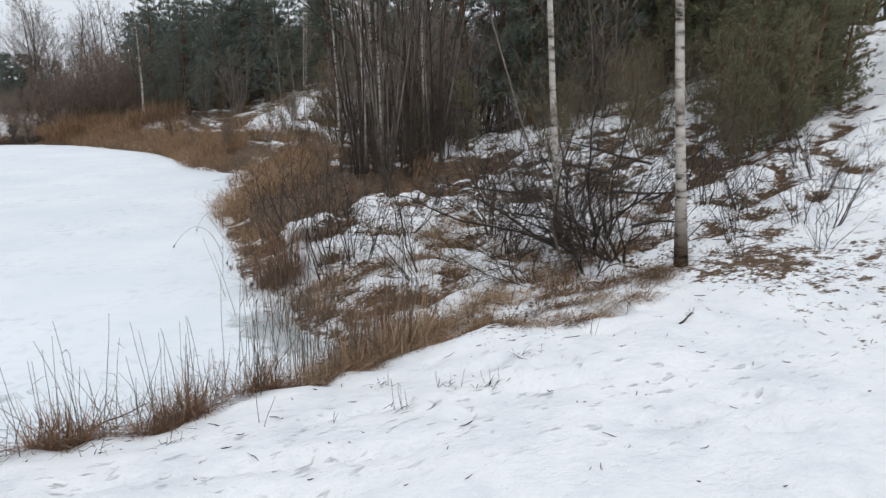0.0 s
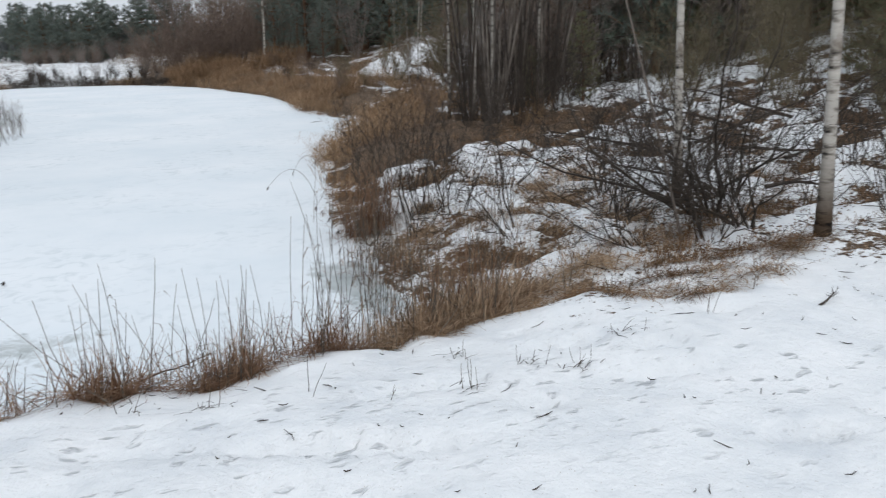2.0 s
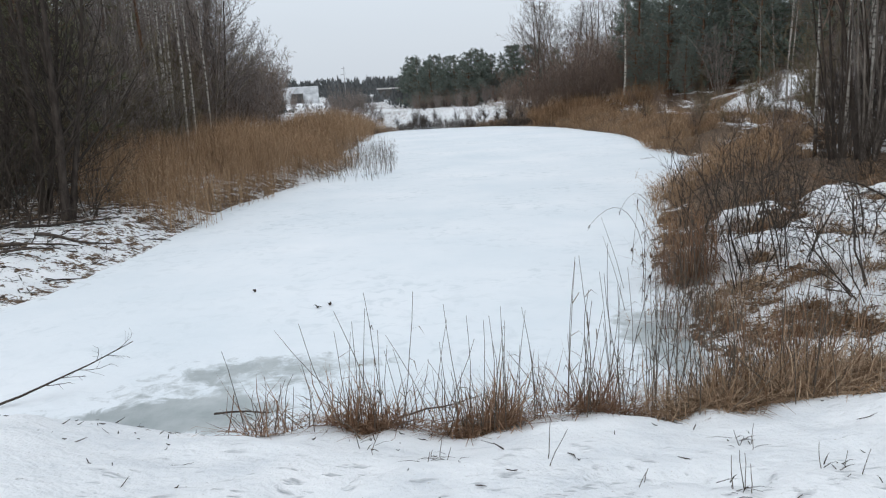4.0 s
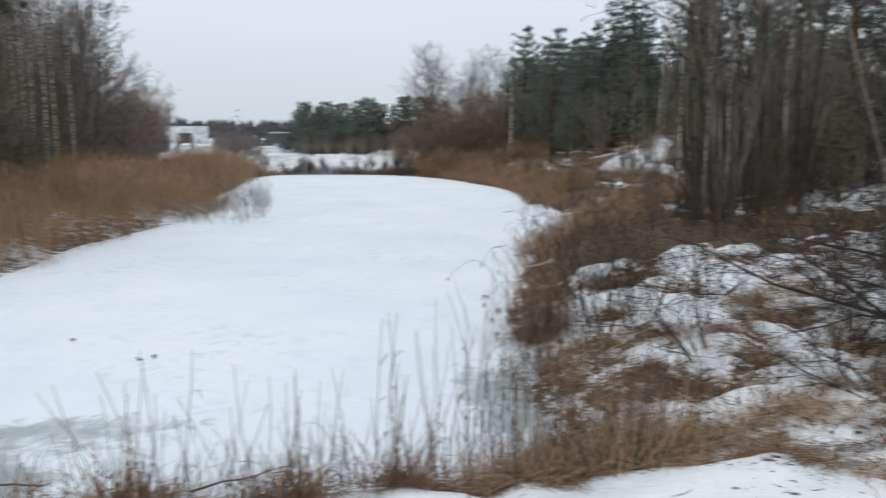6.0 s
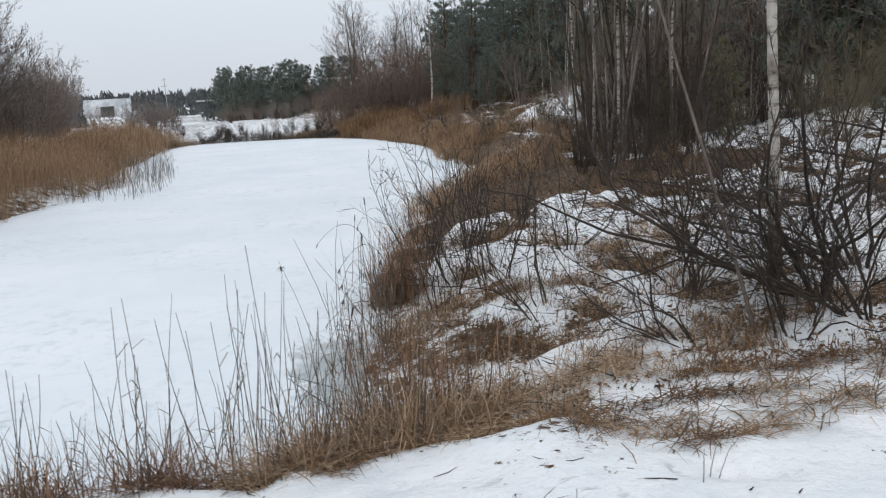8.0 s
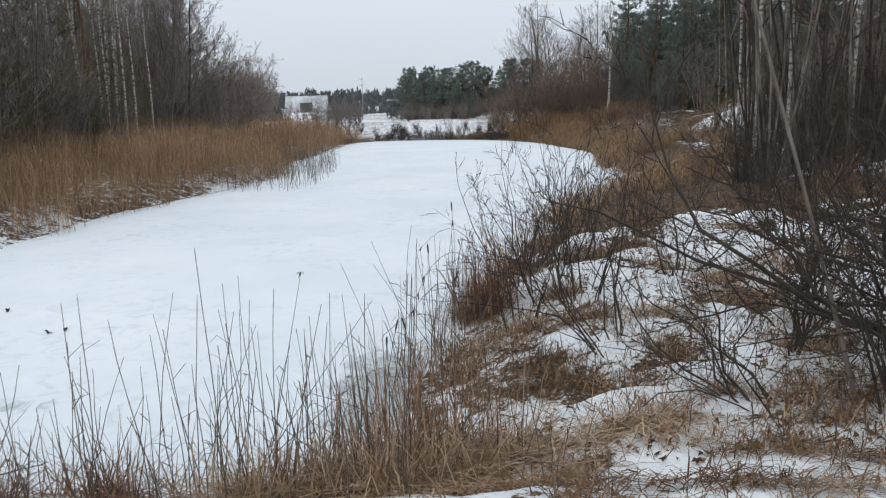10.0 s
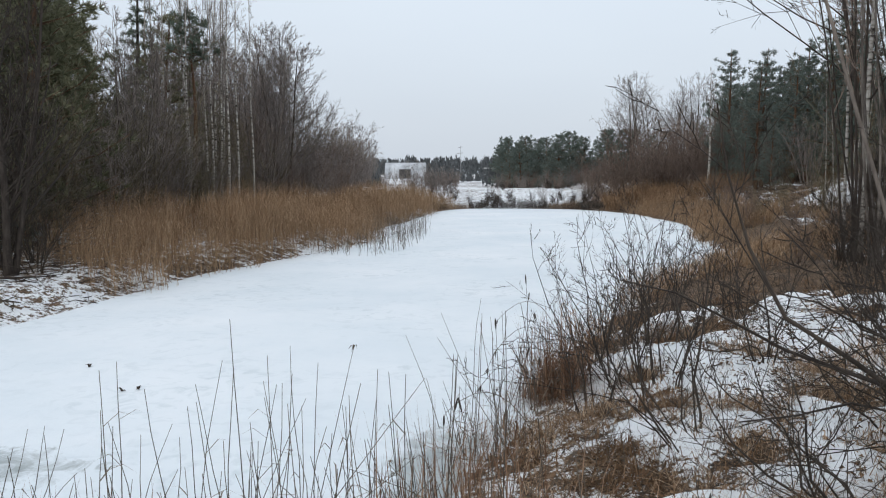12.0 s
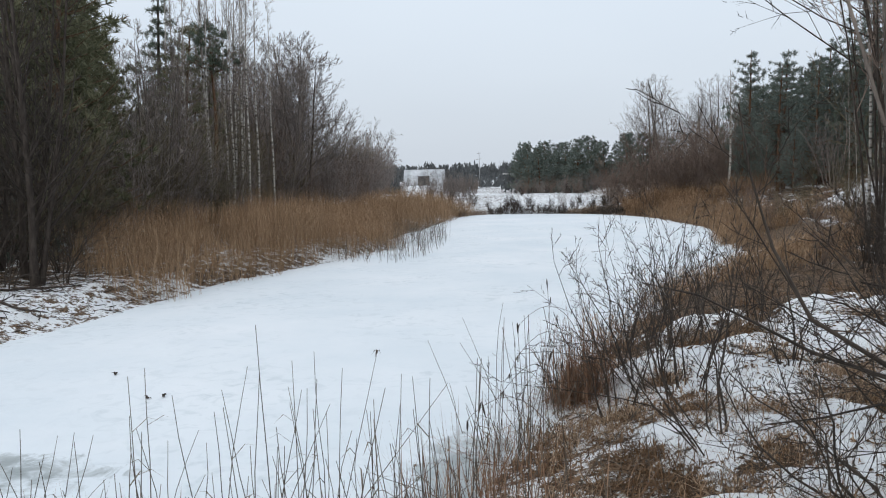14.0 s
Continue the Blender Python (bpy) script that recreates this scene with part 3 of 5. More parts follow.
sapling.matrix_basis = put(sapling, 1.92, 3.5)

# ---- willow scrub on the right bank ----
w1 = shrub("willow_shrub", "dark leafless willow shrub leaning out over the snow", 2.6, 31, TWIG_DARK, 11, 0.75, 6, 3, (-0.95, 0.15), 0.016, 0.0030, "", False, 0.24)
w1.matrix_basis = put(w1, 2.65, 4.0)
for x, y, turn, size in [(3.3, 4.35, 12, 0.85), (2.5, 3.35, -8, 0.62)]:
    copy_thing(w1, Matrix.Identity(4)).matrix_basis = put(w1, x, y, turn, size)
w5 = shrub("willow_shrub", "low dark willow shrub with crooked branches over the grass", 2.1, 35, TWIG_DARK, 9, 0.8, 6, 3, (-0.85, 0.25), 0.012, 0.0028, "", False, 0.3)
w5.matrix_basis = put(w5, 1.5, 3.55, 0, 0.72)
w2 = shrub("willow_shrub", "dark leafless willow shrub with upright rods", 2.0, 32, TWIG_DARK, 9, 0.65, 6, 3, (-0.15, 0.0), 0.011, 0.0026, "", False, 0.28)
w3 = shrub("willow_shrub", "thin leafless willow rods beside the reeds", 1.5, 33, TWIG_DARK, 8, 0.8, 5, 3, (-0.35, 0.1), 0.009, 0.0022, "", False, 0.2)
w3.matrix_basis = put(w3, 1.0, 4.9)
w4 = shrub("willow_shrub", "thin leafless willow rods at the waterline", 1.5, 34, TWIG_DARK, 9, 0.5, 4, 3, (-0.1, 0.0), 0.008, 0.0022, "", True, 0.15)
plant(w4, [(0.45, 6.2), (1.2, 7.6), (0.9, 8.8), (2.0, 8.4), (0.75, 6.9), (0.55, 7.5), (1.5, 9.4), (1.0, 6.4)], RNG, 0.8, 1.15)
plant(w2, [(3.0, 4.6), (4.7, 5.3), (5.6, 4.9), (6.8, 5.6), (3.0, 7.4), (4.6, 8.2), (4.6, 3.8), (4.2, 6.6), (2.3, 5.0), (2.7, 5.6), (1.9, 4.4), (6.0, 8.4), (7.2, 8.0)], RNG, 0.5, 0.95)
hill_bush = shrub("willow_shrub", "olive-brown twiggy bush on the snowy slope", 2.6, 37, TWIG_OLIVE, 16, 0.6, 8, 3, (0, 0), 0.011, 0.003, "", True, 0.14, True)
plant(hill_bush, [(7.0, 4.9), (6.9, 6.6), (8.4, 8.2), (9.6, 9.0), (7.6, 9.6), (9.8, 10.8), (8.6, 10.4), (6.2, 8.0), (10.6, 9.8), (7.8, 7.2), (11.0, 11.2), (11.6, 10.2), (10.2, 12.0), (8.2, 5.0), (8.5, 5.9), (9.8, 5.8), (10.9, 6.1), (9.3, 7.2), (11.5, 7.0), (12.6, 7.2), (10.4, 8.2), (7.6, 5.3), (9.0, 5.4), (10.2, 5.6), (8.9, 6.3), (11.8, 6.2), (9.6, 6.7)], RNG, 0.42, 0.8)
w7 = shrub("willow_shrub", "finely twigged dark willow shrub over brown grass", 1.6, 38, TWIG_DARK, 8, 0.9, 6, 3, (-0.3, 0.1), 0.009, 0.0017, "", True, 0.22)
plant(w7, [(2.5, 3.55), (1.9, 6.6), (3.4, 6.0), (2.0, 3.3)], RNG, 0.6, 1.0)
w6 = shrub("willow_shrub", "sparse thin willow shoots in the snow", 1.2, 36, TWIG_DARK, 6, 0.7, 5, 2, (0, 0), 0.008, 0.002, "", False, 0.16)
plant(w6, [(3.3, 2.3), (4.0, 1.9), (4.7, 2.5), (5.6, 2.9), (3.4, 3.4), (2.1, 3.3), (6.6, 3.3), (4.4, 3.1), (5.2, 3.5), (6.0, 3.9), (7.2, 3.9), (3.8, 2.7), (5.0, 2.4)], RNG, 0.6, 1.1)

# ---- alder and birch clump on the right bank ----
alder = bare_tree("alder_tree", "tall grey-stemmed leafless alder in a dense clump", 9.0, 0.025, 41, PALE_BARK, TWIG_GREY, 8, 0.42, 0.12, 3, (0.0, 0.0), 28, 4, 0.2, 0.004, wander=0.03)
plant(alder, [(5.2, 12.3), (5.9, 12.9), (4.8, 11.8), (6.2, 12.0), (6.6, 13.6), (11.0, 14.5), (13.5, 13.0), (12.0, 11.9)], RNG, 0.85, 1.1)
brown_alder = bare_tree("alder_tree", "dark-stemmed leafless alder in a dense clump", 8.5, 0.024, 47, DARK_BARK, TWIG_RED, 9, 0.3, 0.14, 3, (0.0, 0.0), 30, 4, 0.2, 0.004, wander=0.03)
plant(brown_alder, [(5.5, 12.0), (5.0, 12.9), (6.1, 13.3), (5.6, 13.8), (6.9, 12.8), (7.6, 14.6), (10.5, 12.9)], RNG, 0.8, 1.05)
lean_alder = bare_tree("alder_tree", "leafless alder leaning out over the pond", 10.0, 0.045, 42, DARK_BARK, TWIG_DARK, 26, 0.22, 0.34, 4, (-0.15, 0.0), 48, 1, 0.1, 0.004, per=7)
lean_alder.matrix_basis = put(lean_alder, 5.2, 12.6)
low_alder = bare_tree("alder_tree", "crooked alder with wide fine branches over the reeds", 7.0, 0.045, 45, DARK_BARK, TWIG_DARK, 24, 0.25, 0.22, 4, (0.02, -0.03), 50, 1, 0.12, 0.0035, per=7)
low_alder.matrix_basis = put(low_alder, 5.9, 12.4)
dark_alder = bare_tree("alder_tree", "dark forked alder on the snowy shore", 7.5, 0.075, 44, DARK_BARK, TWIG_DARK, 16, 0.14, 0.25, 4, (0.0, 0.0), 38, 3, 0.1, 0.004)
plant(dark_alder, [(-9.6, 12.9), (-10.6, 13.6), (-8.9, 12.2), (-11.4, 13.2)], RNG, 0.8, 0.95)
tangle = shrub("willow_shrub", "dark tangled leafless shrub on the snowy shore", 2.6, 39, TWIG_DARK, 10, 0.7, 6, 3, (0, 0), 0.012, 0.003, "", True, 0.2, True)
plant(tangle, [(-9.2, 12.7), (-10.1, 13.3), (-10.9, 12.9), (-9.9, 12.2), (-9.4, 13.8), (-9.0, 11.6), (-9.7, 11.4), (-10.4, 12.0), (-8.5, 12.4)], RNG, 0.7, 1.1)
clump_birch = bare_tree("birch_tree", "slender white birch among dark alders", 10.5, 0.036, 43, BIRCH, TWIG_RED, 14, 0.4, 0.15, 3, (0.02, 0.0), 32, 1, 0.1, 0.004)
plant(clump_birch, [(4.9, 12.6), (5.7, 13.2), (6.4, 12.5), (5.4, 14.6), (7.6, 16.6)], RNG, 0.8, 1.1)
for x, y, k in [(8.5, 22.6, 0.55), (8.9, 23.4, 0.6), (8.3, 24.0, 0.45), (9.6, 24.6, 0.62), (7.6, 21.4, 0.4)]:
    copy_thing(clump_birch, Matrix.Identity(4)).matrix_basis = put(clump_birch, x, y, 90 * k * 7, k)

# ---- thickets ----
thick = [shrub("thicket_shrub", "leafless brown thicket shrub", 3.4, 50 + i, (TWIG_GREY, TWIG_RED, TWIG_OLIVE)[i], 14, 0.42, 7, 3, (0, 0), 0.016, 0.0050, "thickets round the pond", True, 0.1, True) for i in range(3)]
for x, y, turn, size in [(10.5, 27.6, 0, 0.42), (11.3, 26.9, 80, 0.5), (12.3, 27.4, 160, 0.4), (10.9, 28.6, 240, 0.32), (13.0, 28.4, 300, 0.5)]:
    copy_thing(thick[0], Matrix.Identity(4)).matrix_basis = put(thick[0], x, y, turn, size)


def open_slope(x, y):
    """The snowy slope behind the willows, where few shrubs stand."""
    a, r = math.degrees(math.atan2(y + 2.2, x + 3.9)), math.hypot(x + 3.9, y + 2.2)
    return 35.5 < a < 55 and r < 20


right_low = strew(RNG, 22, ((4, 12, 13.4, 26), lambda x, y: shore_d(x, y) > 2.6 and x > 5.0 and not open_slope(x, y)))
right_hill = strew(RNG, 15, ((6, 20, 3.5, 16), lambda x, y: y > 0.5 * x + 2.2 and shore_d(x, y) > 8.8 and not open_slope(x, y)))
right_back = strew(RNG, 24, ((8, 34, 6, 44), lambda x, y: shore_d(x, y) > 7 and y > 0.5 * x + 3.5 and math.hypot(x - 11.4, y - 30) > 3.4 and not open_slope(x, y)))
left_low = strew(RNG, 30, ((-30, -9, 13, 70), lambda x, y: shore_d(x, y) > 6.2 and x < min(-9.5, -0.225 * y - 0.8)))
left_wood = strew(RNG, 80, ((-26, -9, 14, 60), lambda x, y: 6.6 < shore_d(x, y) < 15 and x < min(-9.5, -0.225 * y - 0.8)))
for i in range(3):
    plant(thick[i], right_low[i::3] + right_hill[i::3] + right_back[i::3] + left_low[i::3], RNG, 0.6, 1.25)
    for x, y in left_wood[i::3]:
        copy_thing(thick[i], Matrix.Identity(4)).matrix_basis = put(thick[i], x, y, RNG.uniform(0, 360), RNG.uniform(0.85, 1.4))

dark_thick = shrub("thicket_shrub", "dark twiggy shrub at the foot of the alders", 3.2, 55, TWIG_DARK, 14, 0.5, 7, 3, (0, 0), 0.014, 0.0045, "thickets round the pond", True, 0.14, True)
dark_thick.matrix_basis = put(dark_thick, 7.4, 13.6, 0, 0.7)
for x, y, k in [(8.0, 14.4, 0.75), (6.6, 14.6, 0.7), (8.8, 15.2, 0.8), (7.6, 15.6, 0.8), (9.4, 16.4, 0.9), (6.8, 16.0, 0.75), (10.2, 15.0, 0.8), (9.8, 17.6, 0.9)]:
    copy_thing(dark_thick, Matrix.Identity(4)).matrix_basis = put(dark_thick, x, y, 200 * k, k)
for i, (x, y) in enumerate(strew(np.random.RandomState(57), 26, ((4, 11, 13, 42), lambda x, y: 1.2 < shore_d(x, y) < 5.0))):
    copy_thing((thick[1], dark_thick, thick[2])[i % 3], Matrix.Identity(4)).matrix_basis = put(dark_thick, x, y, 71 * i, 0.2 + 0.06 * (i % 4))
for i, (x, y) in enumerate([(4.6, 11.2), (5.2, 11.4), (5.8, 11.6), (6.4, 11.7), (7.0, 12.0), (4.4, 12.0), (5.0, 13.4), (6.0, 14.2), (4.2, 10.6), (6.9, 13.2)]):
    copy_thing(dark_thick, Matrix.Identity(4)).matrix_basis = put(thick[0], x, y, 71 * i, 0.36 + 0.07 * (i % 4))
for i in range(36):
    y = 14.5 + 0.62 * i
    x = float(np.interp(y, [14, 20, 27, 37], [-11.2, -11.6, -12.0, -13.0])) + 0.9 * math.sin(2.3 * i)
    copy_thing(thick[2 * (i % 2)], Matrix.Identity(4)).matrix_basis = put(thick[0], x, y, 53 * i, 0.75 + 0.12 * (i % 4))

# ---- woods ----
young_alder = bare_tree("young_alder", "slender grey young alder with many fine shoots", 6.4, 0.035, 46, GREY_BARK, TWIG_GREY, 18, 0.06, 0.22, 3, (0, 0), 40, 4, 0.18, 0.005, per=7)
plant(young_alder, strew(RNG, 34, ((-20, -8.5, 15, 42), lambda x, y: 5.5 < shore_d(x, y) < 12 and -0.56 * y < x < min(-9.0, -0.33 * y) and not (-0.5 * y < x < -0.36 * y and y < 29))), RNG, 0.85, 1.25)
plant(young_alder, [(-11.2, 38), (-11.6, 40), (-12.4, 42), (-12.8, 39), (-13.2, 44), (-12.0, 36), (-11.4, 34), (-13.6, 46), (-12.2, 45)], RNG, 0.45, 0.7)
pines = [conifer("pine_tree", "pine at the edge of the wood, its green paled as by haze", 8.5, 60 + i, HAZED_NEEDLES, None, 0.12, 0.24, 15, 6, True, 9, 0.30, "pines round the pond") for i in range(2)]
olive = conifer("pine_tree", "olive green pine with boughs down to the ground", 6.5, 64, NEEDLES_OLIVE, None, 0.04, 0.27, 14, 7, True, 9, 0.28, "pines round the pond")
spruce = conifer("spruce_tree", "dark green spruce with drooping boughs", 9.0, 65, NEEDLES, DARK_BARK, 0.05, 0.24, 20, 8, False, 8, 0.26, "spruces in the wood")
r_pines = strew(RNG, 30, ((9, 42, 6, 48), lambda x, y: shore_d(x, y) > 9 and y > 0.5 * x + 6))
hill_pines = [(12.0, 7.6), (13.4, 9.6), (13.6, 11.6), (14.8, 10.6), (12.4, 13.6), (15.8, 11.6)]
far_right_pines = [(14.5, 62), (16.5, 60), (18.5, 63), (20.5, 58), (17.5, 66), (22.5, 62), (19.5, 55), (16, 70), (24, 55), (16.5, 54), (19, 49), (22, 47)]
far_mid_pines = [(-2.4, 70), (-0.8, 68), (0.9, 71), (2.6, 68), (4.2, 70), (5.8, 67), (7.2, 70), (0.2, 75), (2.0, 76), (3.6, 75), (-1.6, 76), (6.6, 75), (-2.8, 74), (1.8, 66)]
hill_tall = [(11.5, 14.5), (13, 13), (14.5, 15), (12.5, 17), (16, 14), (15, 18), (10.5, 16), (17.5, 17), (11, 13.9), (18.5, 14.5)]
plant(pines[0], hill_tall + far_right_pines[::2] + r_pines[0::3], RNG, 0.8, 1.1)
plant(pines[1], far_right_pines[1::2] + r_pines[1::3], RNG, 0.8, 1.05)
round_pine = conifer("pine_tree", "broad green pine on the far shore", 4.2, 66, HAZED_NEEDLES, None, 0.06, 0.36, 12, 7, True, 9, 0.30, "pines on the far shore")
plant(round_pine, far_mid_pines + [(8.4, 72), (9.6, 69), (-3.4, 77), (-1.4, 66)], RNG, 0.9, 1.2)
for x, y in [(15.0, 60.5), (17.0, 57.5), (19.4, 60), (21.8, 56), (24, 59), (17.5, 50), (20.5, 52.5), (16.2, 64), (14.6, 55.5), (23.5, 50)]:
    copy_thing(round_pine, Matrix.Identity(4)).matrix_basis = put(round_pine, x, y, RNG.uniform(0, 360), RNG.uniform(1.45, 1.85))
left_pines = [(-13.2, 15.4), (-14.6, 17.2), (-12.8, 18.4), (-15.0, 20.0), (-16.8, 18.0), (-12.4, 13.6), (-17.0, 22.5), (-14.4, 23.2), (-19, 26), (-18, 16), (-16, 26), (-11.6, 15.2), (-13.4, 20.6), (-11.9, 17.0), (-15.6, 15.2), (-14, 28), (-17.4, 29.5), (-20, 22), (-12.6, 16.4), (-14.2, 14.6), (-13.8, 19.4), (-16.2, 16.6), (-15.4, 18.6)]
plant(olive, r_pines[2::3] + hill_pines, RNG, 0.85, 1.3)
for x, y, k in [(8.3, 4.9, 0.34), (8.9, 5.3, 0.3), (9.5, 5.2, 0.42), (10.3, 5.9, 0.5), (9.4, 6.2, 0.38), (11.2, 6.4, 0.55), (10.6, 5.2, 0.36), (7.9, 5.6, 0.26), (11.9, 6.9, 0.6), (7.6, 5.0, 0.22), (8.6, 5.9, 0.36), (9.9, 5.6, 0.4), (10.9, 5.8, 0.46), (12.4, 7.2, 0.62), (10.0, 6.8, 0.44), (11.4, 7.4, 0.55), (12.8, 8.2, 0.7), (9.2, 6.8, 0.34), (13.4, 7.6, 0.66), (14.4, 8.4, 0.8), (6.4, 12.6, 0.22), (7.4, 12.2, 0.3)]:
    copy_thing(olive, Matrix.Identity(4)).matrix_basis = put(olive, x, y, 37 * x, k)
for x, y, k in [(11.5, 43.4, 0.78), (12.8, 41.6, 0.75), (13.8, 43, 0.85), (12.3, 45.4, 0.9), (14.8, 42.2, 0.8), (10.5, 41.8, 0.34), (9.9, 44.2, 0.45), (11.2, 39.6, 0.4), (15.8, 40, 0.82), (14.2, 37.6, 0.7)]:
    copy_thing(pines[1], Matrix.Identity(4)).matrix_basis = put(pines[1], x, y, 37 * x, k)
plant(olive, left_pines, RNG, 0.95, 1.38)
plant(olive, [(20, 11), (22, 12), (24, 13), (26, 14), (23, 10.8), (28, 15), (21, 13), (25, 11.6), (30, 15)], RNG, 0.9, 1.2)
plant(spruce, [(-12.2, 14.6), (-16, 30), (-21, 33), (11.5, 13.5), (14.5, 16.5), (13, 21.5), (18, 22), (17, 15), (21, 17), (22, 26), (16.5, 35), (14.5, 39), (20, 13.5), (24, 14.5)], RNG, 0.75, 1.15)
small_spruce = copy_thing(spruce, Matrix.Identity(4))
small_spruce.matrix_basis = put(small_spruce, -17.6, 78, 40, 0.5)
left_birch = bare_tree("birch_tree", "tall slender birch behind the reeds", 12.5, 0.055, 71, BIRCH, TWIG_GREY, 20, 0.38, 0.13, 4, (0.0, 0.0), 28, 1, 0.12, 0.005)
plant(left_birch, [(-12.6, 27.4), (-12.0, 28.4), (-13.0, 29.2), (-11.5, 27.8), (-13.2, 26.8), (-12.2, 29.8), (-18, 36), (-16, 34), (-20, 31), (-17, 38), (-14.5, 35), (-13.6, 31.5), (-14.8, 28.6), (-15.6, 31), (-13.8, 33.4), (-16.6, 27)], RNG, 0.85, 1.1)
for x, y, k in [(-12.2, 26.6, 0.82), (-11.8, 27.2, 0.78), (-11.45, 26.9, 0.8), (-10.75, 26.6, 0.86), (-10.6, 27.1, 0.8), (-10.1, 27.3, 0.72)]:
    copy_thing(left_birch, Matrix.Identity(4)).matrix_basis = put(left_birch, x, y, 300 * k, k)
round_tree = bare_tree("bare_tree", "large round-crowned leafless tree", 9.0, 0.10, 72, DARK_BARK, TWIG_GREY, 34, 0.2, 0.33, 4, (0, 0), 52, 3, 0.13, 0.0065, per=8)
plant(round_tree, [(-11.9, 36.5), (-13.2, 38.6), (-20, 45), (-24, 40), (-16.5, 44), (-15.4, 40)], RNG, 0.88, 1.0)
tall_pine = conifer("pine_tree", "tall bare-stemmed pine with a small dark crown", 7.2, 67, NEEDLES, None, 0.76, 0.17, 6, 7, True, 10, 0.28)
tall_pine.matrix_basis = put(tall_pine, -12.3, 27.2)
pale_tree = bare_tree("bare_tree", "pale grey round-crowned leafless tree over the far thicket", 9.0, 0.09, 74, GREY_BARK, TWIG_GREY, 22, 0.2, 0.42, 4, (0, 0), 52, 2, 0.10, 0.005, per=7)
plant(pale_tree, [(9.0, 68), (11.2, 70), (13.0, 69), (10.2, 72), (16, 74), (12.0, 66), (7.9, 69)], RNG, 0.8, 0.98)
far_birch = bare_tree("birch_tree", "lone pale birch at the edge of the far reeds", 8.8, 0.10, 73, BIRCH, TWIG_RED, 15, 0.38, 0.14, 4, (0, 0), 35, 1, 0.12, 0.006)
far_birch.matrix_basis = put(far_birch, 9.05, 43.6, 0, 0.8)

# ---- far thickets at the end of the pond ----
far_thick = shrub("distant_shrub", "distant leafless grey thicket shrub", 4.6, 80, TWIG_GREY, 14, 0.4, 6, 3, (0, 0), 0.03, 0.010, "thickets at the far end", True, 0.1, True)
far_spots = strew(RNG, 12, ((5, 20, 52, 74), lambda x, y: x > 0.12 * y - 1)) + strew(RNG, 36, ((-34, -8, 44, 110), lambda x, y: x < -0.225 * y - 0.2))
plant(far_thick, far_spots, RNG, 0.5, 0.95)
brown_thick = shrub("brown_shrub", "dark brown leafless thicket shrub behind the reeds", 4.2, 82, TWIG_RED, 15, 0.45, 7, 3, (0, 0), 0.025, 0.008, "thickets at the far end", True, 0.12, True)
plant(brown_thick, strew(RNG, 40, ((8, 24, 46, 66), lambda x, y: shore_d(x, y) > 5.5 and x > 0.14 * y)), RNG, 0.7, 1.15)
for i, (x, y) in enumerate([(3.6, 46.4), (4.5, 46.0), (5.3, 46.6), (6.2, 46.0), (7.0, 46.8), (7.8, 46.1), (8.6, 46.9), (9.5, 46.3), (10.4, 46.8), (4.9, 48.0), (6.6, 48.2), (8.2, 48.4), (9.9, 48.2), (3.2, 48.2), (11.2, 45.0)]):
    copy_thing(brown_thick, Matrix.Identity(4)).matrix_basis = put(brown_thick, x, y, 61 * i, (0.82 if x > 4.6 else 0.55) + 0.1 * (i % 3))
for i in range(30):
    y = 33 + 1.55 * i
    x = -0.25 * y - 0.6 - 1.6 * (i % 3) - 0.4 * math.sin(1.7 * i)
    copy_thing((far_thick, brown_thick)[i % 2], Matrix.Identity(4)).matrix_basis = put(brown_thick, x, y, 47 * i, 0.52 + 0.07 * (i % 4))
for i in range(10):
    copy_thing(brown_thick, Matrix.Identity(4)).matrix_basis = put(brown_thick, -2.6 + 1.15 * i, 63.5 + (i % 3), 83 * i, 0.3 + 0.06 * (i % 3))
for x, y in strew(RNG, 15, ((-20, -2, 56, 110), lambda x, y: -0.215 * y < x < -0.10 * y)) + strew(RNG, 9, ((-6, 8, 60, 66), lambda x, y: x > -0.05 * y)):
    copy_thing(far_thick, Matrix.Identity(4)).matrix_basis = put(far_thick, x, y, RNG.uniform(0, 360), RNG.uniform(0.22, 0.42))
for x, y, k in [(-21.2, 118, 0.55), (-23.2, 122, 0.7), (-20.4, 124, 0.5), (-24.4, 119, 0.75), (-22.0, 126, 0.6), (-18.6, 120, 0.5)]:
    copy_thing(far_thick, Matrix.Identity(4)).matrix_basis = put(far_thick, x, y, 50 * k * 7, k * 0.47)
for i, (x, y) in enumerate([(-11.6, 44), (-12.2, 48), (-12.8, 52), (-13.2, 56), (-14.0, 60), (-14.8, 64), (-15.6, 69), (-12.9, 46), (-14.2, 55), (-15.8, 61), (-17.2, 72), (-13.4, 58.5), (-14.5, 66), (-15.7, 70.5), (-12.1, 50), (-13.0, 54), (-14.0, 62)]):
    copy_thing(far_thick, Matrix.Identity(4)).matrix_basis = put(far_thick, x, y, 77 * i, 0.74 + 0.11 * (i % 4))
for x, y, k in [(-6.9, 46.6, 0.36), (-6.2, 47.4, 0.44), (-5.6, 46.4, 0.38), (-6.6, 48.6, 0.42), (-7.4, 47.6, 0.4), (-5.2, 47.2, 0.3), (-7.9, 49, 0.45), (0.4, 45.8, 0.26), (2.9, 46.2, 0.3), (-8.4, 75, 0.34), (-9.2, 77, 0.4), (-10.0, 74, 0.36), (-8.8, 70, 0.3), (-9.6, 82, 0.42), (-11.0, 79, 0.42)]:
    copy_thing(far_thick, Matrix.Identity(4)).matrix_basis = put(far_thick, x, y, 400 * k * 7, k)
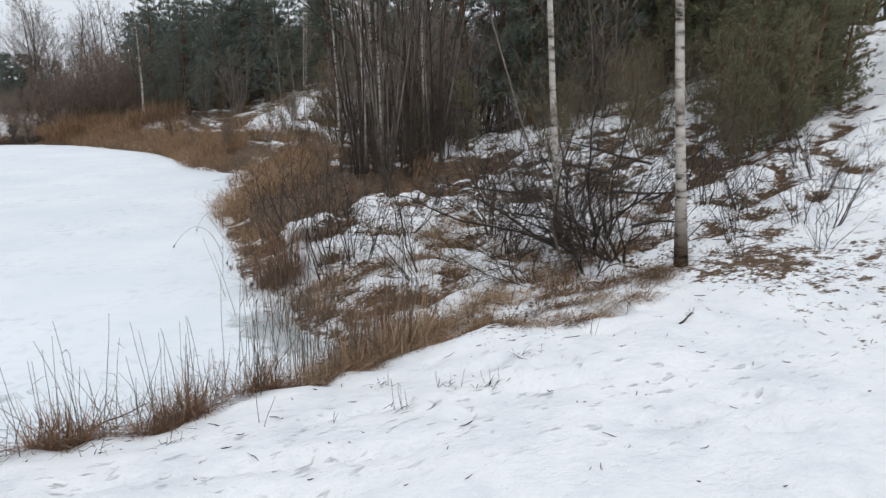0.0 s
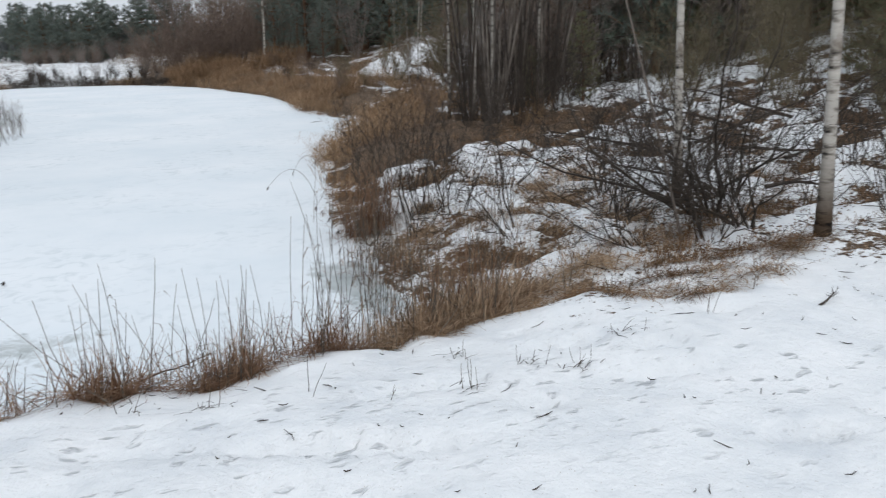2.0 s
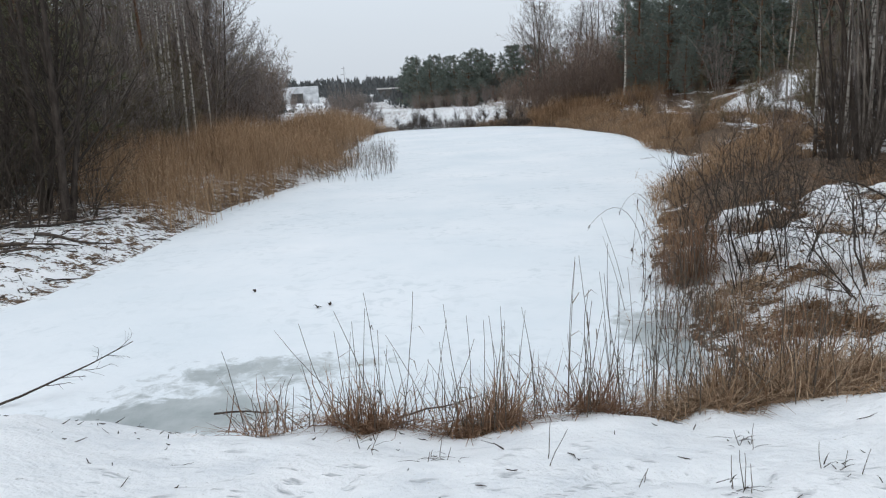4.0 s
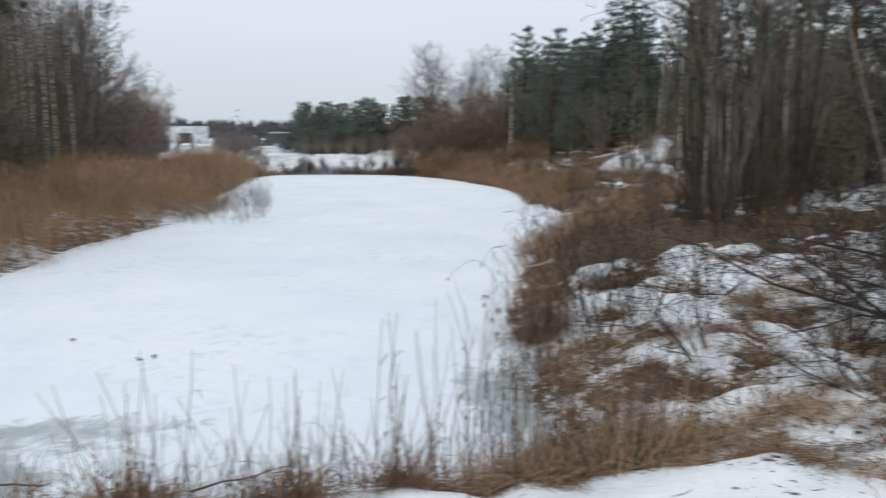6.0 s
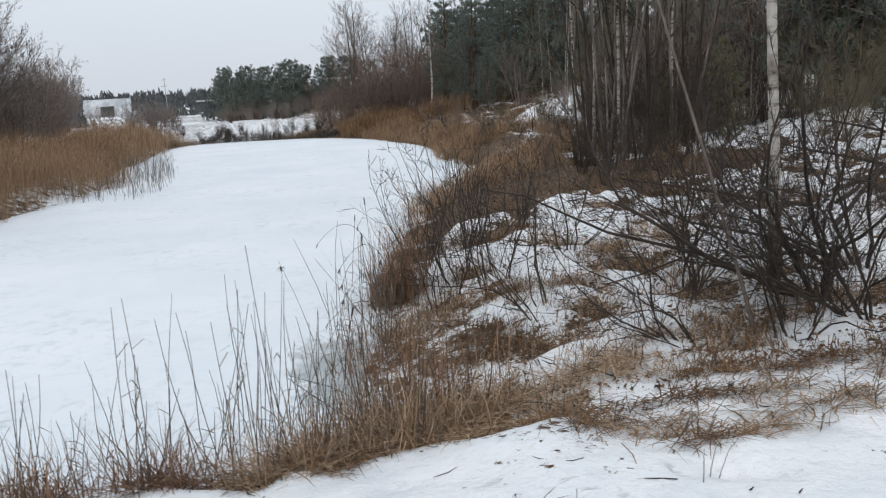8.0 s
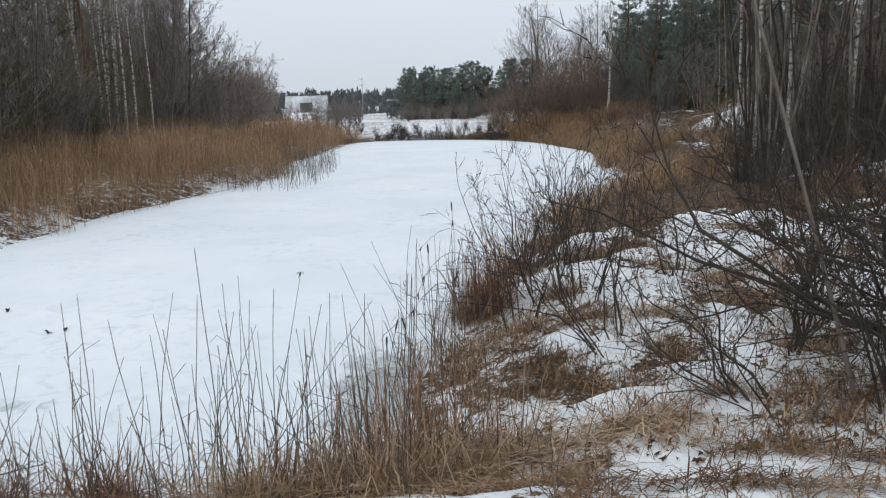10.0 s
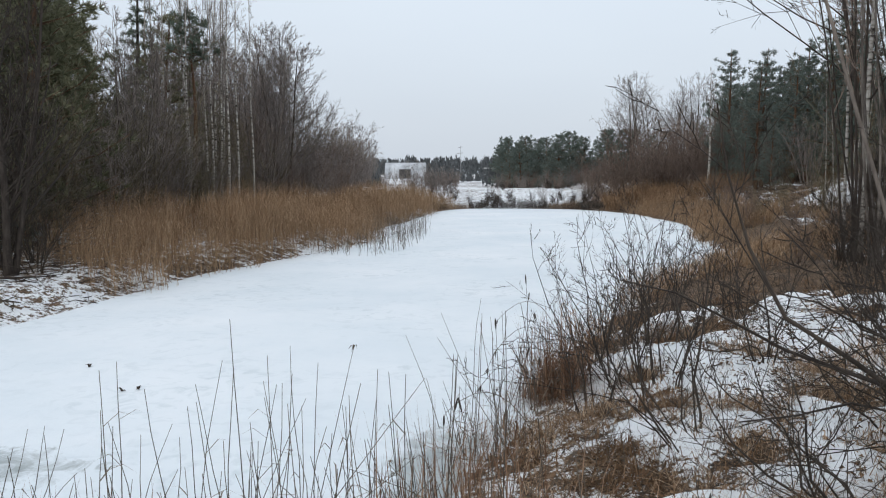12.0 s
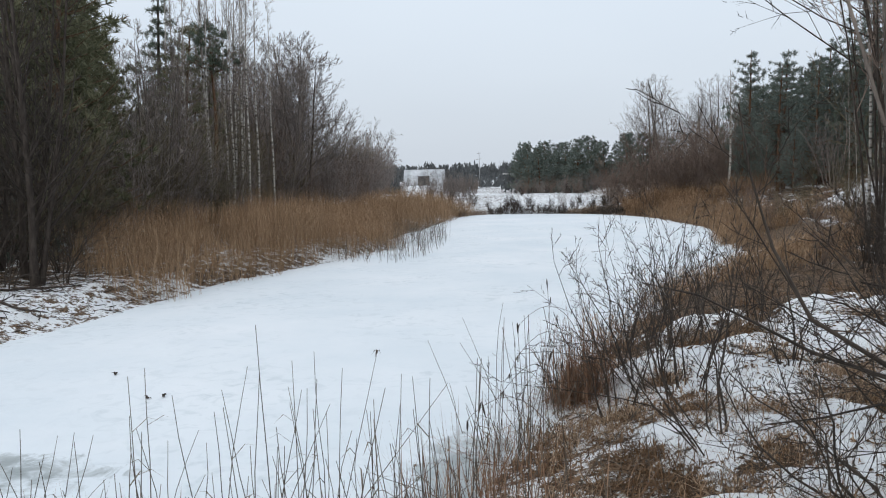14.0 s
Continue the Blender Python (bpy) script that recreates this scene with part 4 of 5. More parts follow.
for i in range(19):
    x = (-8.9 + 0.6 * i) if i < 6 else (-3.0 + 0.88 * (i - 6))
    copy_thing((far_thick, brown_thick)[i % 2], Matrix.Identity(4)).matrix_basis = put(far_thick, x, 56 + 1.3 * (i % 4), 97 * i, 0.25 + 0.035 * (i % 4))
shore_bush = shrub("shore_bush", "low dark bush on the far snowy shore", 1.5, 81, TWIG_DARK, 12, 0.6, 7, 2, (0, 0), 0.015, 0.008, "bushes on the far shore", True, 0.1, True)
plant(shore_bush, strew(RNG, 36, ((-6.5, 7, 44.6, 47.4), lambda x, y: not -4.6 < x + 0.05 * (y - 45) < -3.9)) + strew(RNG, 26, ((-8, 7, 46, 60), lambda x, y: not -0.105 * y < x < -0.062 * y)), RNG, 0.2, 0.55)


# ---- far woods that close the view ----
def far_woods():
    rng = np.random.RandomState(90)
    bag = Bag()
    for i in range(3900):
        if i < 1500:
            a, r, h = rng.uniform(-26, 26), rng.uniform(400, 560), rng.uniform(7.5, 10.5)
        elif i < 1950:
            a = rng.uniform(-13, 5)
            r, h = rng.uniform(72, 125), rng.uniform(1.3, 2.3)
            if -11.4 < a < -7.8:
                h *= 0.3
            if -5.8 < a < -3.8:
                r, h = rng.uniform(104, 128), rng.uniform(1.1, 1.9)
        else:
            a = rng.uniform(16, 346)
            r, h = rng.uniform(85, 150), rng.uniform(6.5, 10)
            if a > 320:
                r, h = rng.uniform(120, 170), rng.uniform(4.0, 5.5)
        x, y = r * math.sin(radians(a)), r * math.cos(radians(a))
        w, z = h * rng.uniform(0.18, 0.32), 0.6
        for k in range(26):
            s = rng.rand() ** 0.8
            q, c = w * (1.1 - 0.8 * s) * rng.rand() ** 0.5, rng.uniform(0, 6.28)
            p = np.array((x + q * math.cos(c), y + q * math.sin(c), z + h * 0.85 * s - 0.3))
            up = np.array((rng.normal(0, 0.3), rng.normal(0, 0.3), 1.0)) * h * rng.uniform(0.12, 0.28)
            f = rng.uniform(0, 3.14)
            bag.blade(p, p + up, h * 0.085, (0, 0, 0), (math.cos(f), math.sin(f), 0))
    # no real haze here, only the hazed colour of the material
    ob = part("far_woods", bag, HAZED_WOOD, None, "grey-green woods along the horizon, haze mixed into their colour", False)
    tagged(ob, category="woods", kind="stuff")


far_woods()


# ---- house, shed and mast beyond the pond ----
def house():
    top = thing("house", "low house with a snowy roof and dark walls", "house")
    wall, roof, gable, stack = Bag(), Bag(), Bag(), Bag()
    box(wall, -3.4, 3.4, -2.6, 2.6, -0.3, 1.0)
    part("wall", wall, WALL_DARK, top, smooth=False)
    v = [(-3.7, -3.0, 0.85), (3.7, -3.0, 0.85), (3.7, 0, 3.9), (-3.7, 0, 3.9), (-3.7, 3.0, 0.85), (3.7, 3.0, 0.85)]
    low = [(x, y, z - 0.18) for x, y, z in v]
    roof.add(v + low, [(0, 1, 2, 3), (3, 2, 5, 4), (6, 9, 8, 7), (9, 10, 11, 8), (0, 6, 7, 1), (4, 5, 11, 10), (0, 3, 9, 6), (3, 4, 10, 9), (1, 7, 8, 2), (2, 8, 11, 5)])
    part("roof", roof, ROOF_SNOW, top, "roof under snow", False)
    gable.add([(3.4, -2.6, 1.0), (3.4, 2.6, 1.0), (3.4, 0, 3.6), (3.44, -2.6, 1.0), (3.44, 2.6, 1.0), (3.44, 0, 3.6)], [(0, 1, 2), (3, 5, 4), (0, 3, 4, 1), (1, 4, 5, 2), (2, 5, 3, 0)])
    part("gable", gable, WALL_PALE, top, "pale gable", False)
    box(stack, -1.0, 1.0, -2.8, -1.2, 0.6, 2.7)
    part("dormer", stack, WALL_DARK, top, "dark dormer", False)
    for x in (-2.2, 1.6):
        w = Bag()
        box(w, x - 0.45, x + 0.45, -2.66, -2.58, 0.1, 0.8)
        part("window", w, GLASS, top, "dark window pane", False)
    top.matrix_basis = pose(-23.3, 139, 0.0, 0, 0, 6) @ Matrix.Scale(0.98, 4)
    shed = thing("shed", "small brown shed with a snow-dusted roof", "shed")
    body, lid = Bag(), Bag()
    box(body, -2.6, 2.6, -1.8, 1.8, -0.3, 1.9)
    part("wall", body, WALL_DARK, shed, smooth=False)
    box(lid, -2.9, 2.9, -2.1, 2.1, 1.9, 2.15)
    part("roof", lid, WALL_PALE, shed, smooth=False)
    shed.matrix_basis = pose(-6.8, 150, 0.75, 0, 0, -8)
    mast = thing("radio_mast", "thin steel mast with short cross arms", "mast")
    pole = Bag()
    pole.tube([(0, 0, 0), (0, 0, 6), (0, 0, 11.5)], [0.16, 0.13, 0.08], 6)
    part("pole", pole, STEEL, mast)
    for z, w in ((10.8, 0.9), (8.6, 1.3)):
        arm = Bag()
        arm.tube([(-w, 0, z), (w * 0.6, 0, z + 0.25)], [0.09, 0.09], 5)
        part("arm", arm, STEEL, mast)
    mast.matrix_basis = pose(-29, 300, 0.6)


house()

# ---- reed beds ----
def reed_bed(name, label, count, bounds, test, material, tall, seed, width=0.012, sway=0.18):
    rng = np.random.RandomState(seed)
    x0, x1, y0, y1 = bounds
    bag, made = Bag(), 0
    n = count * 8
    px, py = rng.uniform(x0, x1, n), rng.uniform(y0, y1, n)
    d = off_shore(px, py)
    keep = test(px, py, d, rng.rand(n))
    px, py = px[keep][:count], py[keep][:count]
    pz = np.maximum(land(px, py), 0.0)
    for x, y, z, lump in zip(px, py, pz, np.clip(lumps(px, py, 2.4, 3), -0.9, 0.6)):
        h = tall * rng.uniform(0.4, 1.15) * (1.0 + 0.65 * lump)
        b, t = (x, y, z - 0.02), (x + rng.normal(0, sway) * h, y + rng.normal(0, sway) * h, z + h)
        a = rng.uniform(0, 6.28)
        bag.blade(b, t, width * rng.uniform(0.6, 1.2), (rng.normal(0, 0.05), rng.normal(0, 0.05), 0.05), (math.cos(a), math.sin(a), 0))
        for k in range(2):
            s = rng.uniform(0.3, 0.85)
            m = np.array(b) * (1 - s) + np.array(t) * s
            a = rng.uniform(0, 6.28)
            ln = rng.uniform(0.4, 1.0) * min(0.38, tall * 0.8 + 0.05)
            bag.blade(m, m + np.array((math.cos(a) * ln, math.sin(a) * ln, rng.uniform(-0.2, 0.3) * ln * 2)), width * 0.9, (0, 0, 0.06))
    ob = part(name, bag, material, None, label, False)
    return tagged(ob, category="reeds", kind="stuff")


reed_bed("reed_bed", "tall dry rusty reeds along the frozen shore", 27000, (-14, -4.5, 12.3, 44), lambda x, y, d, r: (d > -0.35) & (d < 5.5 - 0.08 * (y - 12)) & (r < 0.35 + 0.65 * step(-0.3, 1.0, d)) & (x > -0.67 * y + 1.9 * r + 0.5 * lumps(x, y, 1.0, 2)) & (lumps(x, y, 1.3, 2) > -0.55 + 0.5 * step(0.6, -0.3, d)), GOLD_REED, 1.08, 101, 0.007, 0.15)
reed_bed("reed_bed", "sparse grey reeds standing in the ice", 420, (-6.5, -3.4, 19, 29), lambda x, y, d, r: (d < 0.1) & (d > -1.9), STALK, 0.8, 102, 0.009, 0.06)
reed_bed("reed_bed", "low rusty reeds along the wooded shore", 12000, (0.5, 14, 8.6, 44), lambda x, y, d, r: (d > -0.1) & (d < 4.6) & (x > 0) & (lumps(x, y, 1.5, 2) > -0.2 + 0.09 * d), GOLD_REED, 0.50, 103, 0.008, 0.42)
reed_bed("reed_bed", "rusty reeds before the far thicket", 3500, (3.5, 16, 40, 57), lambda x, y, d, r: (d > 0) & (d < 6.5 + 2.5 * lumps(x, y, 4, 2)) & (y < 40 + 1.2 * x), GOLD_REED, 0.95, 104, 0.016, 0.25)
reed_bed("dry_grass", "brown grass tufts on the snowy mound", 1300, (9, 16, 25.5, 33), lambda x, y, d, r: (d > 3) & (lumps(x, y, 0.8, 3) > 0.08), BROWN_GRASS, 0.35, 109, 0.010, 0.5)
reed_bed("dry_grass", "matted brown dry grass on the snowy bank", 3000, (-0.6, 9.5, 2.6, 11.5), lambda x, y, d, r: (d > 0.0) & (0.7 * lumps(x, y, 0.75, 3) + lumps(x, y, 0.33, 2) < -0.30 - 0.01 * d) & (y > 3.0 - 0.1 * x), BROWN_GRASS, 0.07, 105, 0.006, 3.0)
reed_bed("fallen_straw", "flattened straw on the hummocks of the shore", 1900, (-0.5, 3.5, 3.0, 8.5), lambda x, y, d, r: (d > 0.0) & (d < 3.0) & (lumps(x, y, 0.33, 2) < -0.15) & (lumps(x + 7, y, 0.5, 3) > 0.05), STRAW, 0.07, 106, 0.005, 3.4)

reed_bed("shore_brush", "low dark brush along the far waterline", 1500, (-7, 6, 42, 48), lambda x, y, d, r: (d > 0) & (d < 1.0) & ~((x > -5.0) & (x < -3.8)) & (lumps(x, y, 1.4, 2) > -0.2), TWIG_DARK, 0.36, 108, 0.016, 0.4)
reed_bed("standing_straw", "thin dry straws standing out of the snow", 560, (-0.5, 5.5, 3.2, 9.0), lambda x, y, d, r: (d > 0.05) & (lumps(x, y, 0.75, 3) < -0.02), STALK, 0.30, 107, 0.003, 0.4)

# ---- reed clumps on the near bank ----
STALK_MESHES = []


def stalk_meshes():
    rng = np.random.RandomState(110)
    for i in range(8):
        bag = Bag()
        pts, radii, way = limb(rng, (0, 0, -0.05), (0, 0, 1), 1.0, 0.0033, 5, 0.045, 0.0, 0.45)
        bag.tube(pts, radii, 5)
        for s in (0.3, 0.55, 0.75)[: i % 4]:
            p, w = forked(rng, pts, s)
            a = rng.uniform(0, 6.28)
            bag.blade(p, p + np.array((0.14 * math.cos(a), 0.14 * math.sin(a), rng.uniform(-0.06, 0.10))), 0.007, (0, 0, 0.04))
        if i in (2, 6):
            for k in range(5):
                d = np.array((0.035, 0.01, -0.03)) * rng.uniform(0.3, 1.0) + rng.normal(0, 0.012, 3)
                bag.blade(pts[-1], pts[-1] + d, 0.008, (0, 0, 0.012))
        me = bag.mesh("stalk")
        me.materials.append(STALK)
        STALK_MESHES.append(me)


stalk_meshes()


def reed_clump(label, x, y, spread_xy, stalks, tall, litter, seed, material=RUST, mat_h=0.34, reach=1.0, upright=0.55):
    rng = np.random.RandomState(seed)
    top = thing("reed_clump", label, "reeds", "reed clumps on the near bank")
    z0 = max(ground(x, y), 0.0)
    top.matrix_basis = Matrix.Translation((x, y, z0))
    sx, sy = rng.normal(0, spread_xy[0], stalks), rng.normal(0, spread_xy[1], stalks)
    sz = np.maximum(land(x + sx, y + sy), 0.0) - z0
    for px, py, pz in zip(sx, sy, sz):
        h = tall * (0.35 + 0.7 * rng.rand() ** 1.4)
        o = new("stalk", STALK_MESHES[rng.choice(8, p=[0.2, 0.2, 0.03, 0.2, 0.17, 0.15, 0.02, 0.03])])
        o.parent = top
        lean = rng.normal(0, 5 if rng.rand() < 0.68 else 26, 2)
        o.matrix_basis = pose(px, py, pz, lean[0], lean[1], rng.uniform(0, 360)) @ Matrix.Diagonal((1, 1, h, 1))
    mat = Bag()
    lx, ly = rng.normal(0, spread_xy[0] * 0.9, litter), rng.normal(0, spread_xy[1] * 0.8, litter)
    lz = np.maximum(land(x + lx, y + ly), 0.0) - z0
    for px, py, pz in zip(lx, ly, lz):
        b = np.array((px, py, pz - 0.02))
        a, ln = rng.uniform(0, 6.28), rng.uniform(0.08, 0.5) * reach
        el = rng.uniform(0.2, 1.3) if rng.rand() < upright else rng.uniform(-0.05, 0.3)
        t = b + np.array((math.cos(a) * math.cos(el), math.sin(a) * math.cos(el) * 0.8, math.sin(el) * mat_h / 0.34 + 0.05)) * ln
        mat.blade(b + np.array((0, 0, 0.07 * rng.rand())), t, rng.uniform(0.003, 0.008), rng.normal(0, 0.05, 3) * ln + np.array((0, 0, 0.02)))
    part("dead_leaves", mat, material, top, "matted rusty dead reed leaves", False)
    return top


reed_clump("thin reed clump at the edge of the wet ice", -3.75, 3.15, (0.12, 0.06), 12, 0.7, 160, 120)
reed_clump("dense rusty reed clump with tall broken stalks", -3.12, 3.15, (0.15, 0.07), 24, 0.88, 700, 121)
reed_clump("dense rusty reed clump on the snow edge", -2.4, 3.12, (0.17, 0.07), 26, 0.85, 800, 122)
reed_clump("small rusty reed clump on the snow edge", -1.72, 3.15, (0.15, 0.06), 18, 1.05, 420, 123)
reed_clump("broad flattened mat of straw-coloured reeds", -1.0, 3.15, (0.24, 0.11), 26, 1.1, 1500, 124, STRAW, 0.34, 0.95, 0.30)
reed_clump("broad flattened mat of straw-coloured reeds", -0.42, 3.25, (0.22, 0.13), 16, 1.05, 1700, 125, STRAW, 0.38, 1.05, 0.30)
reed_clump("thick rusty mound of dead reeds at the ice edge", -0.4, 3.72, (0.26, 0.17), 14, 0.9, 1300, 383, RUST, 0.62, 1.1, 0.6)
reed_clump("sparse tall reeds standing in the ice edge", -0.9, 3.7, (0.45, 0.25), 60, 1.3, 120, 126)
reed_clump("sparse reeds standing in the ice edge", -2.3, 3.55, (0.6, 0.15), 22, 0.8, 20, 127)
reed_clump("sparse tall reeds along the wooded shore", -0.35, 5.4, (0.22, 0.5), 44, 1.1, 220, 128)
reed_clump("rusty sedge tuft at the waterline", 0.2, 7.0, (0.16, 0.2), 26, 0.85, 1300, 129, RUST, 0.6, 1.2)
reed_clump("low brown sedge tuft between snow patches", 0.42, 3.15, (0.14, 0.07), 4, 0.4, 220, 130, STRAW, 0.2, 0.8, 0.15)
reed_clump("low brown sedge tuft between snow patches", 1.3, 3.05, (0.14, 0.08), 4, 0.4, 240, 131, BROWN_GRASS, 0.2, 0.7, 0.15)
reed_clump("low brown sedge tuft between snow patches", 0.5, 4.6, (0.2, 0.12), 6, 0.6, 350, 132, BROWN_GRASS, 0.2, 0.7, 0.3)
reed_clump("low brown sedge tuft below the willow", 1.9, 3.5, (0.3, 0.15), 4, 0.4, 600, 134, BROWN_GRASS, 0.25, 0.8, 0.3)
reed_clump("low brown sedge tuft below the willow", 2.6, 3.9, (0.3, 0.15), 4, 0.4, 600, 135, BROWN_GRASS, 0.25, 0.8, 0.3)
for i, (x, y) in enumerate(strew(RNG, 30, ((0.2, 5.5, 3.2, 8.5), lambda x, y: shore_d(x, y) > 0.25 and lumps(x, y, 0.75, 3) < -0.12))):
    reed_clump("small brown grass tuft between snowy hummocks", x, y, (0.11 + 0.05 * (i % 3), 0.08), 3, 0.35, 170 + 50 * (i % 4), 300 + i, (BROWN_GRASS, BROWN_GRASS, STRAW)[i % 3], 0.22, 0.6, 0.4)
for i, (x, y) in enumerate([(0.35, 2.62), (0.62, 2.45), (0.95, 2.72), (1.35, 2.6), (1.75, 2.85), (2.2, 2.6), (0.75, 2.2), (1.55, 2.3), (0.2, 2.85), (1.15, 2.35)]):
    reed_clump("low brown sedge tuft at the edge of the snow bank", x, y, (0.13 + 0.04 * (i % 3), 0.05 + 0.03 * (i % 2)), 2 + i % 3, 0.3, 170 + 60 * (i % 3), 436 + i, (BROWN_GRASS, STRAW)[i % 2], 0.12, 0.6, 0.2)
reed_clump("flattened mat of long pale straw", 0.1, 3.5, (0.22, 0.16), 6, 0.7, 900, 380, STRAW, 0.26, 1.25, 0.12)
reed_clump("flattened mat of long pale straw", -0.65, 3.48, (0.22, 0.14), 6, 0.8, 800, 381, STRAW, 0.26, 1.25, 0.12)
reed_clump("flattened mat of long pale straw", 0.8, 3.45, (0.16, 0.12), 4, 0.5, 420, 382, STRAW, 0.2, 1.1, 0.12)
reed_clump("low brown sedge tuft under the birch", 2.4, 2.75, (0.3, 0.08), 4, 0.4, 500, 133, BROWN_GRASS, 0.2, 0.7, 0.15)


# ---- dead plants, sticks and debris on the snow ----
def snow_plants():
    rng = np.random.RandomState(140)
    for i, (x, y, h, n) in enumerate([(-1.45, 1.65, 0.28, 4), (-2.24, 2.06, 0.26, 2), (-0.73, 1.64, 0.18, 5), (-0.95, 1.85, 0.16, 4), (-1.75, 1.9, 0.14, 2), (-2.7, 2.2, 0.14, 3), (-0.2, 1.9, 0.18, 3), (0.5, 1.8, 0.2, 3), (-3.1, 2.55, 0.22, 3), (-1.2, 2.3, 0.16, 4), (1.3, 2.2, 0.2, 4)]):
        top = thing("dead_weed", "dry broken weed stalks poking out of the snow", "weed", "weeds on the near bank")
        top.matrix_basis = put(top, x, y)
        for k in range(n):
            bag = Bag()
            pts, radii, _ = limb(rng, rng.normal(0, 0.06, 3) * (1, 1, 0) - np.array((0, 0, 0.04)), (rng.normal(0, 0.22), rng.normal(0, 0.22), 1), h * rng.uniform(0.35, 1.0) + 0.04, 0.0026, 4, 0.10, -0.03, 0.5)
            bag.tube(pts, radii, 4)
            part("stalk", bag, STALK, top)
        if i % 3 != 1:
            bag = Bag()
            for k in range(9):
                a, ln = rng.normal(0.4, 0.9) + 3.14 * (k % 2), rng.uniform(0.04, 0.16)
                o = rng.normal(0, 0.05, 2)
                bag.blade((o[0], o[1], 0.004), (o[0] + ln * math.cos(a), o[1] + ln * math.sin(a) * 0.5, rng.uniform(0.0, 0.03)), 0.006, (0, 0, 0.008))
            part("rosette", bag, TWIG_DARK, top, "flat dark withered leaves", False)


snow_plants()


def debris(name, label, n, bounds, share, short, long, thick, seed):
    """Bits of bark, twigs and leaves lying about."""
    rng = np.random.RandomState(seed)
    bag = Bag()
    x, y = rng.uniform(bounds[0], bounds[1], n), rng.uniform(bounds[2], bounds[3], n)
    d = off_shore(x, y)
    keep = (d > 0.2) & (rng.rand(n) < share(x, y, d))
    x, y = x[keep], y[keep]
    for px, py, pz in zip(x, y, land(x, y)):
        a, ln = rng.uniform(0, 6.28), short + (long - short) * rng.rand() ** 3
        w = np.array((math.cos(a), math.sin(a), rng.uniform(-0.05, 0.3))) * ln
        p = np.array((px, py, pz + 0.003))
        bag.tube([p - w / 2 + (0, 0, 0.004), p + rng.normal(0, 0.06, 3) * ln * (1, 1, 0.3), p + w / 2 + (0, 0, 0.006)], np.array((0.6, 1, 0.4)) * rng.uniform(0.3, 1.0) * thick, 3)
    ob = part(name, bag, TWIG_DARK, None, label)
    tagged(ob, category="debris", kind="stuff")


debris("ground_debris", "dark bits of twig and bark scattered on the snow", 6000, (-7, 9, -3, 4.2),
       lambda x, y, d: 0.10 + 0.7 * np.exp(-((d - 0.4) / 0.4) ** 2) + 0.6 * step(1.0, 3.0, x) * step(0.2, 2.2, y), 0.02, 0.13, 0.005, 141)
debris("ground_debris", "fallen twigs strewn over the snowy wooded bank", 5000, (-0.3, 14, 2.6, 14),
       lambda x, y, d: 0.35 + 0.45 * step(10, 4, x), 0.05, 0.55, 0.007, 142)
def fallen_leaves(name, label, n, bounds, material, seed, keep_at):
    """Curled leaves lying flat on the snow."""
    rng = np.random.RandomState(seed)
    x, y = rng.uniform(bounds[0], bounds[1], n), rng.uniform(bounds[2], bounds[3], n)
    keep = keep_at(x, y, off_shore(x, y))
    x, y = x[keep], y[keep]
    bag = Bag()
    for px, py, pz in zip(x, y, land(x, y)):
        a, ln, w = rng.uniform(0, 6.28), rng.uniform(0.02, 0.055), rng.uniform(0.006, 0.015)
        u, v = np.array((math.cos(a), math.sin(a), rng.uniform(-0.1, 0.25))) * ln, np.array((-math.sin(a), math.cos(a), rng.normal(0, 0.3))) * w
        p = np.array((px, py, pz + 0.006))
        bag.add([p, p + u * 0.5 + v + (0, 0, 0.012), p + u, p + u * 0.5 - v + (0, 0, 0.010)], [(0, 1, 2), (0, 2, 3)])
    ob = part(name, bag, material, None, label, False)
    tagged(ob, category="leaves", kind="stuff")


fallen_leaves("leaf_litter", "brown fallen leaves scattered over the snowy bank", 14000, (-0.3, 8, 3.0, 10.5), BROWN_GRASS, 195,
              lambda x, y, d: (d > 0.1) & (lumps(x, y, 0.33, 2) + 0.5 * lumps(x, y, 1.1, 2) < 0.1))
debris("ground_debris", "dark sticks strewn on the snowy far bank", 2400, (-14, -7, 7, 14),
       lambda x, y, d: 0.5 + 0 * x, 0.08, 0.7, 0.012, 143)


def fallen_branch(label, x, y, z, turn, length, radius, seed, tilt=6):
    rng = np.random.RandomState(seed)
    top = thing("fallen_branch", label, "branch", "fallen branches")
    main, fine = Bag(), Bag()
    pts, radii, _ = limb(rng, (0, 0, 0), (1, 0, math.sin(radians(tilt))), length, radius, 6, 0.09, -0.01, 0.3)
    main.tube(pts, radii, 6)
    twigs(rng, fine, pts, radius, length * 0.3, 6, 2, 40, 0.02, 0.25, 0.0015)
    part("limb", main, DARK_BARK, top)
    part("side_shoot", fine, TWIG_DARK, top)
    top.matrix_basis = pose(x, y, z, 0, 0, turn)


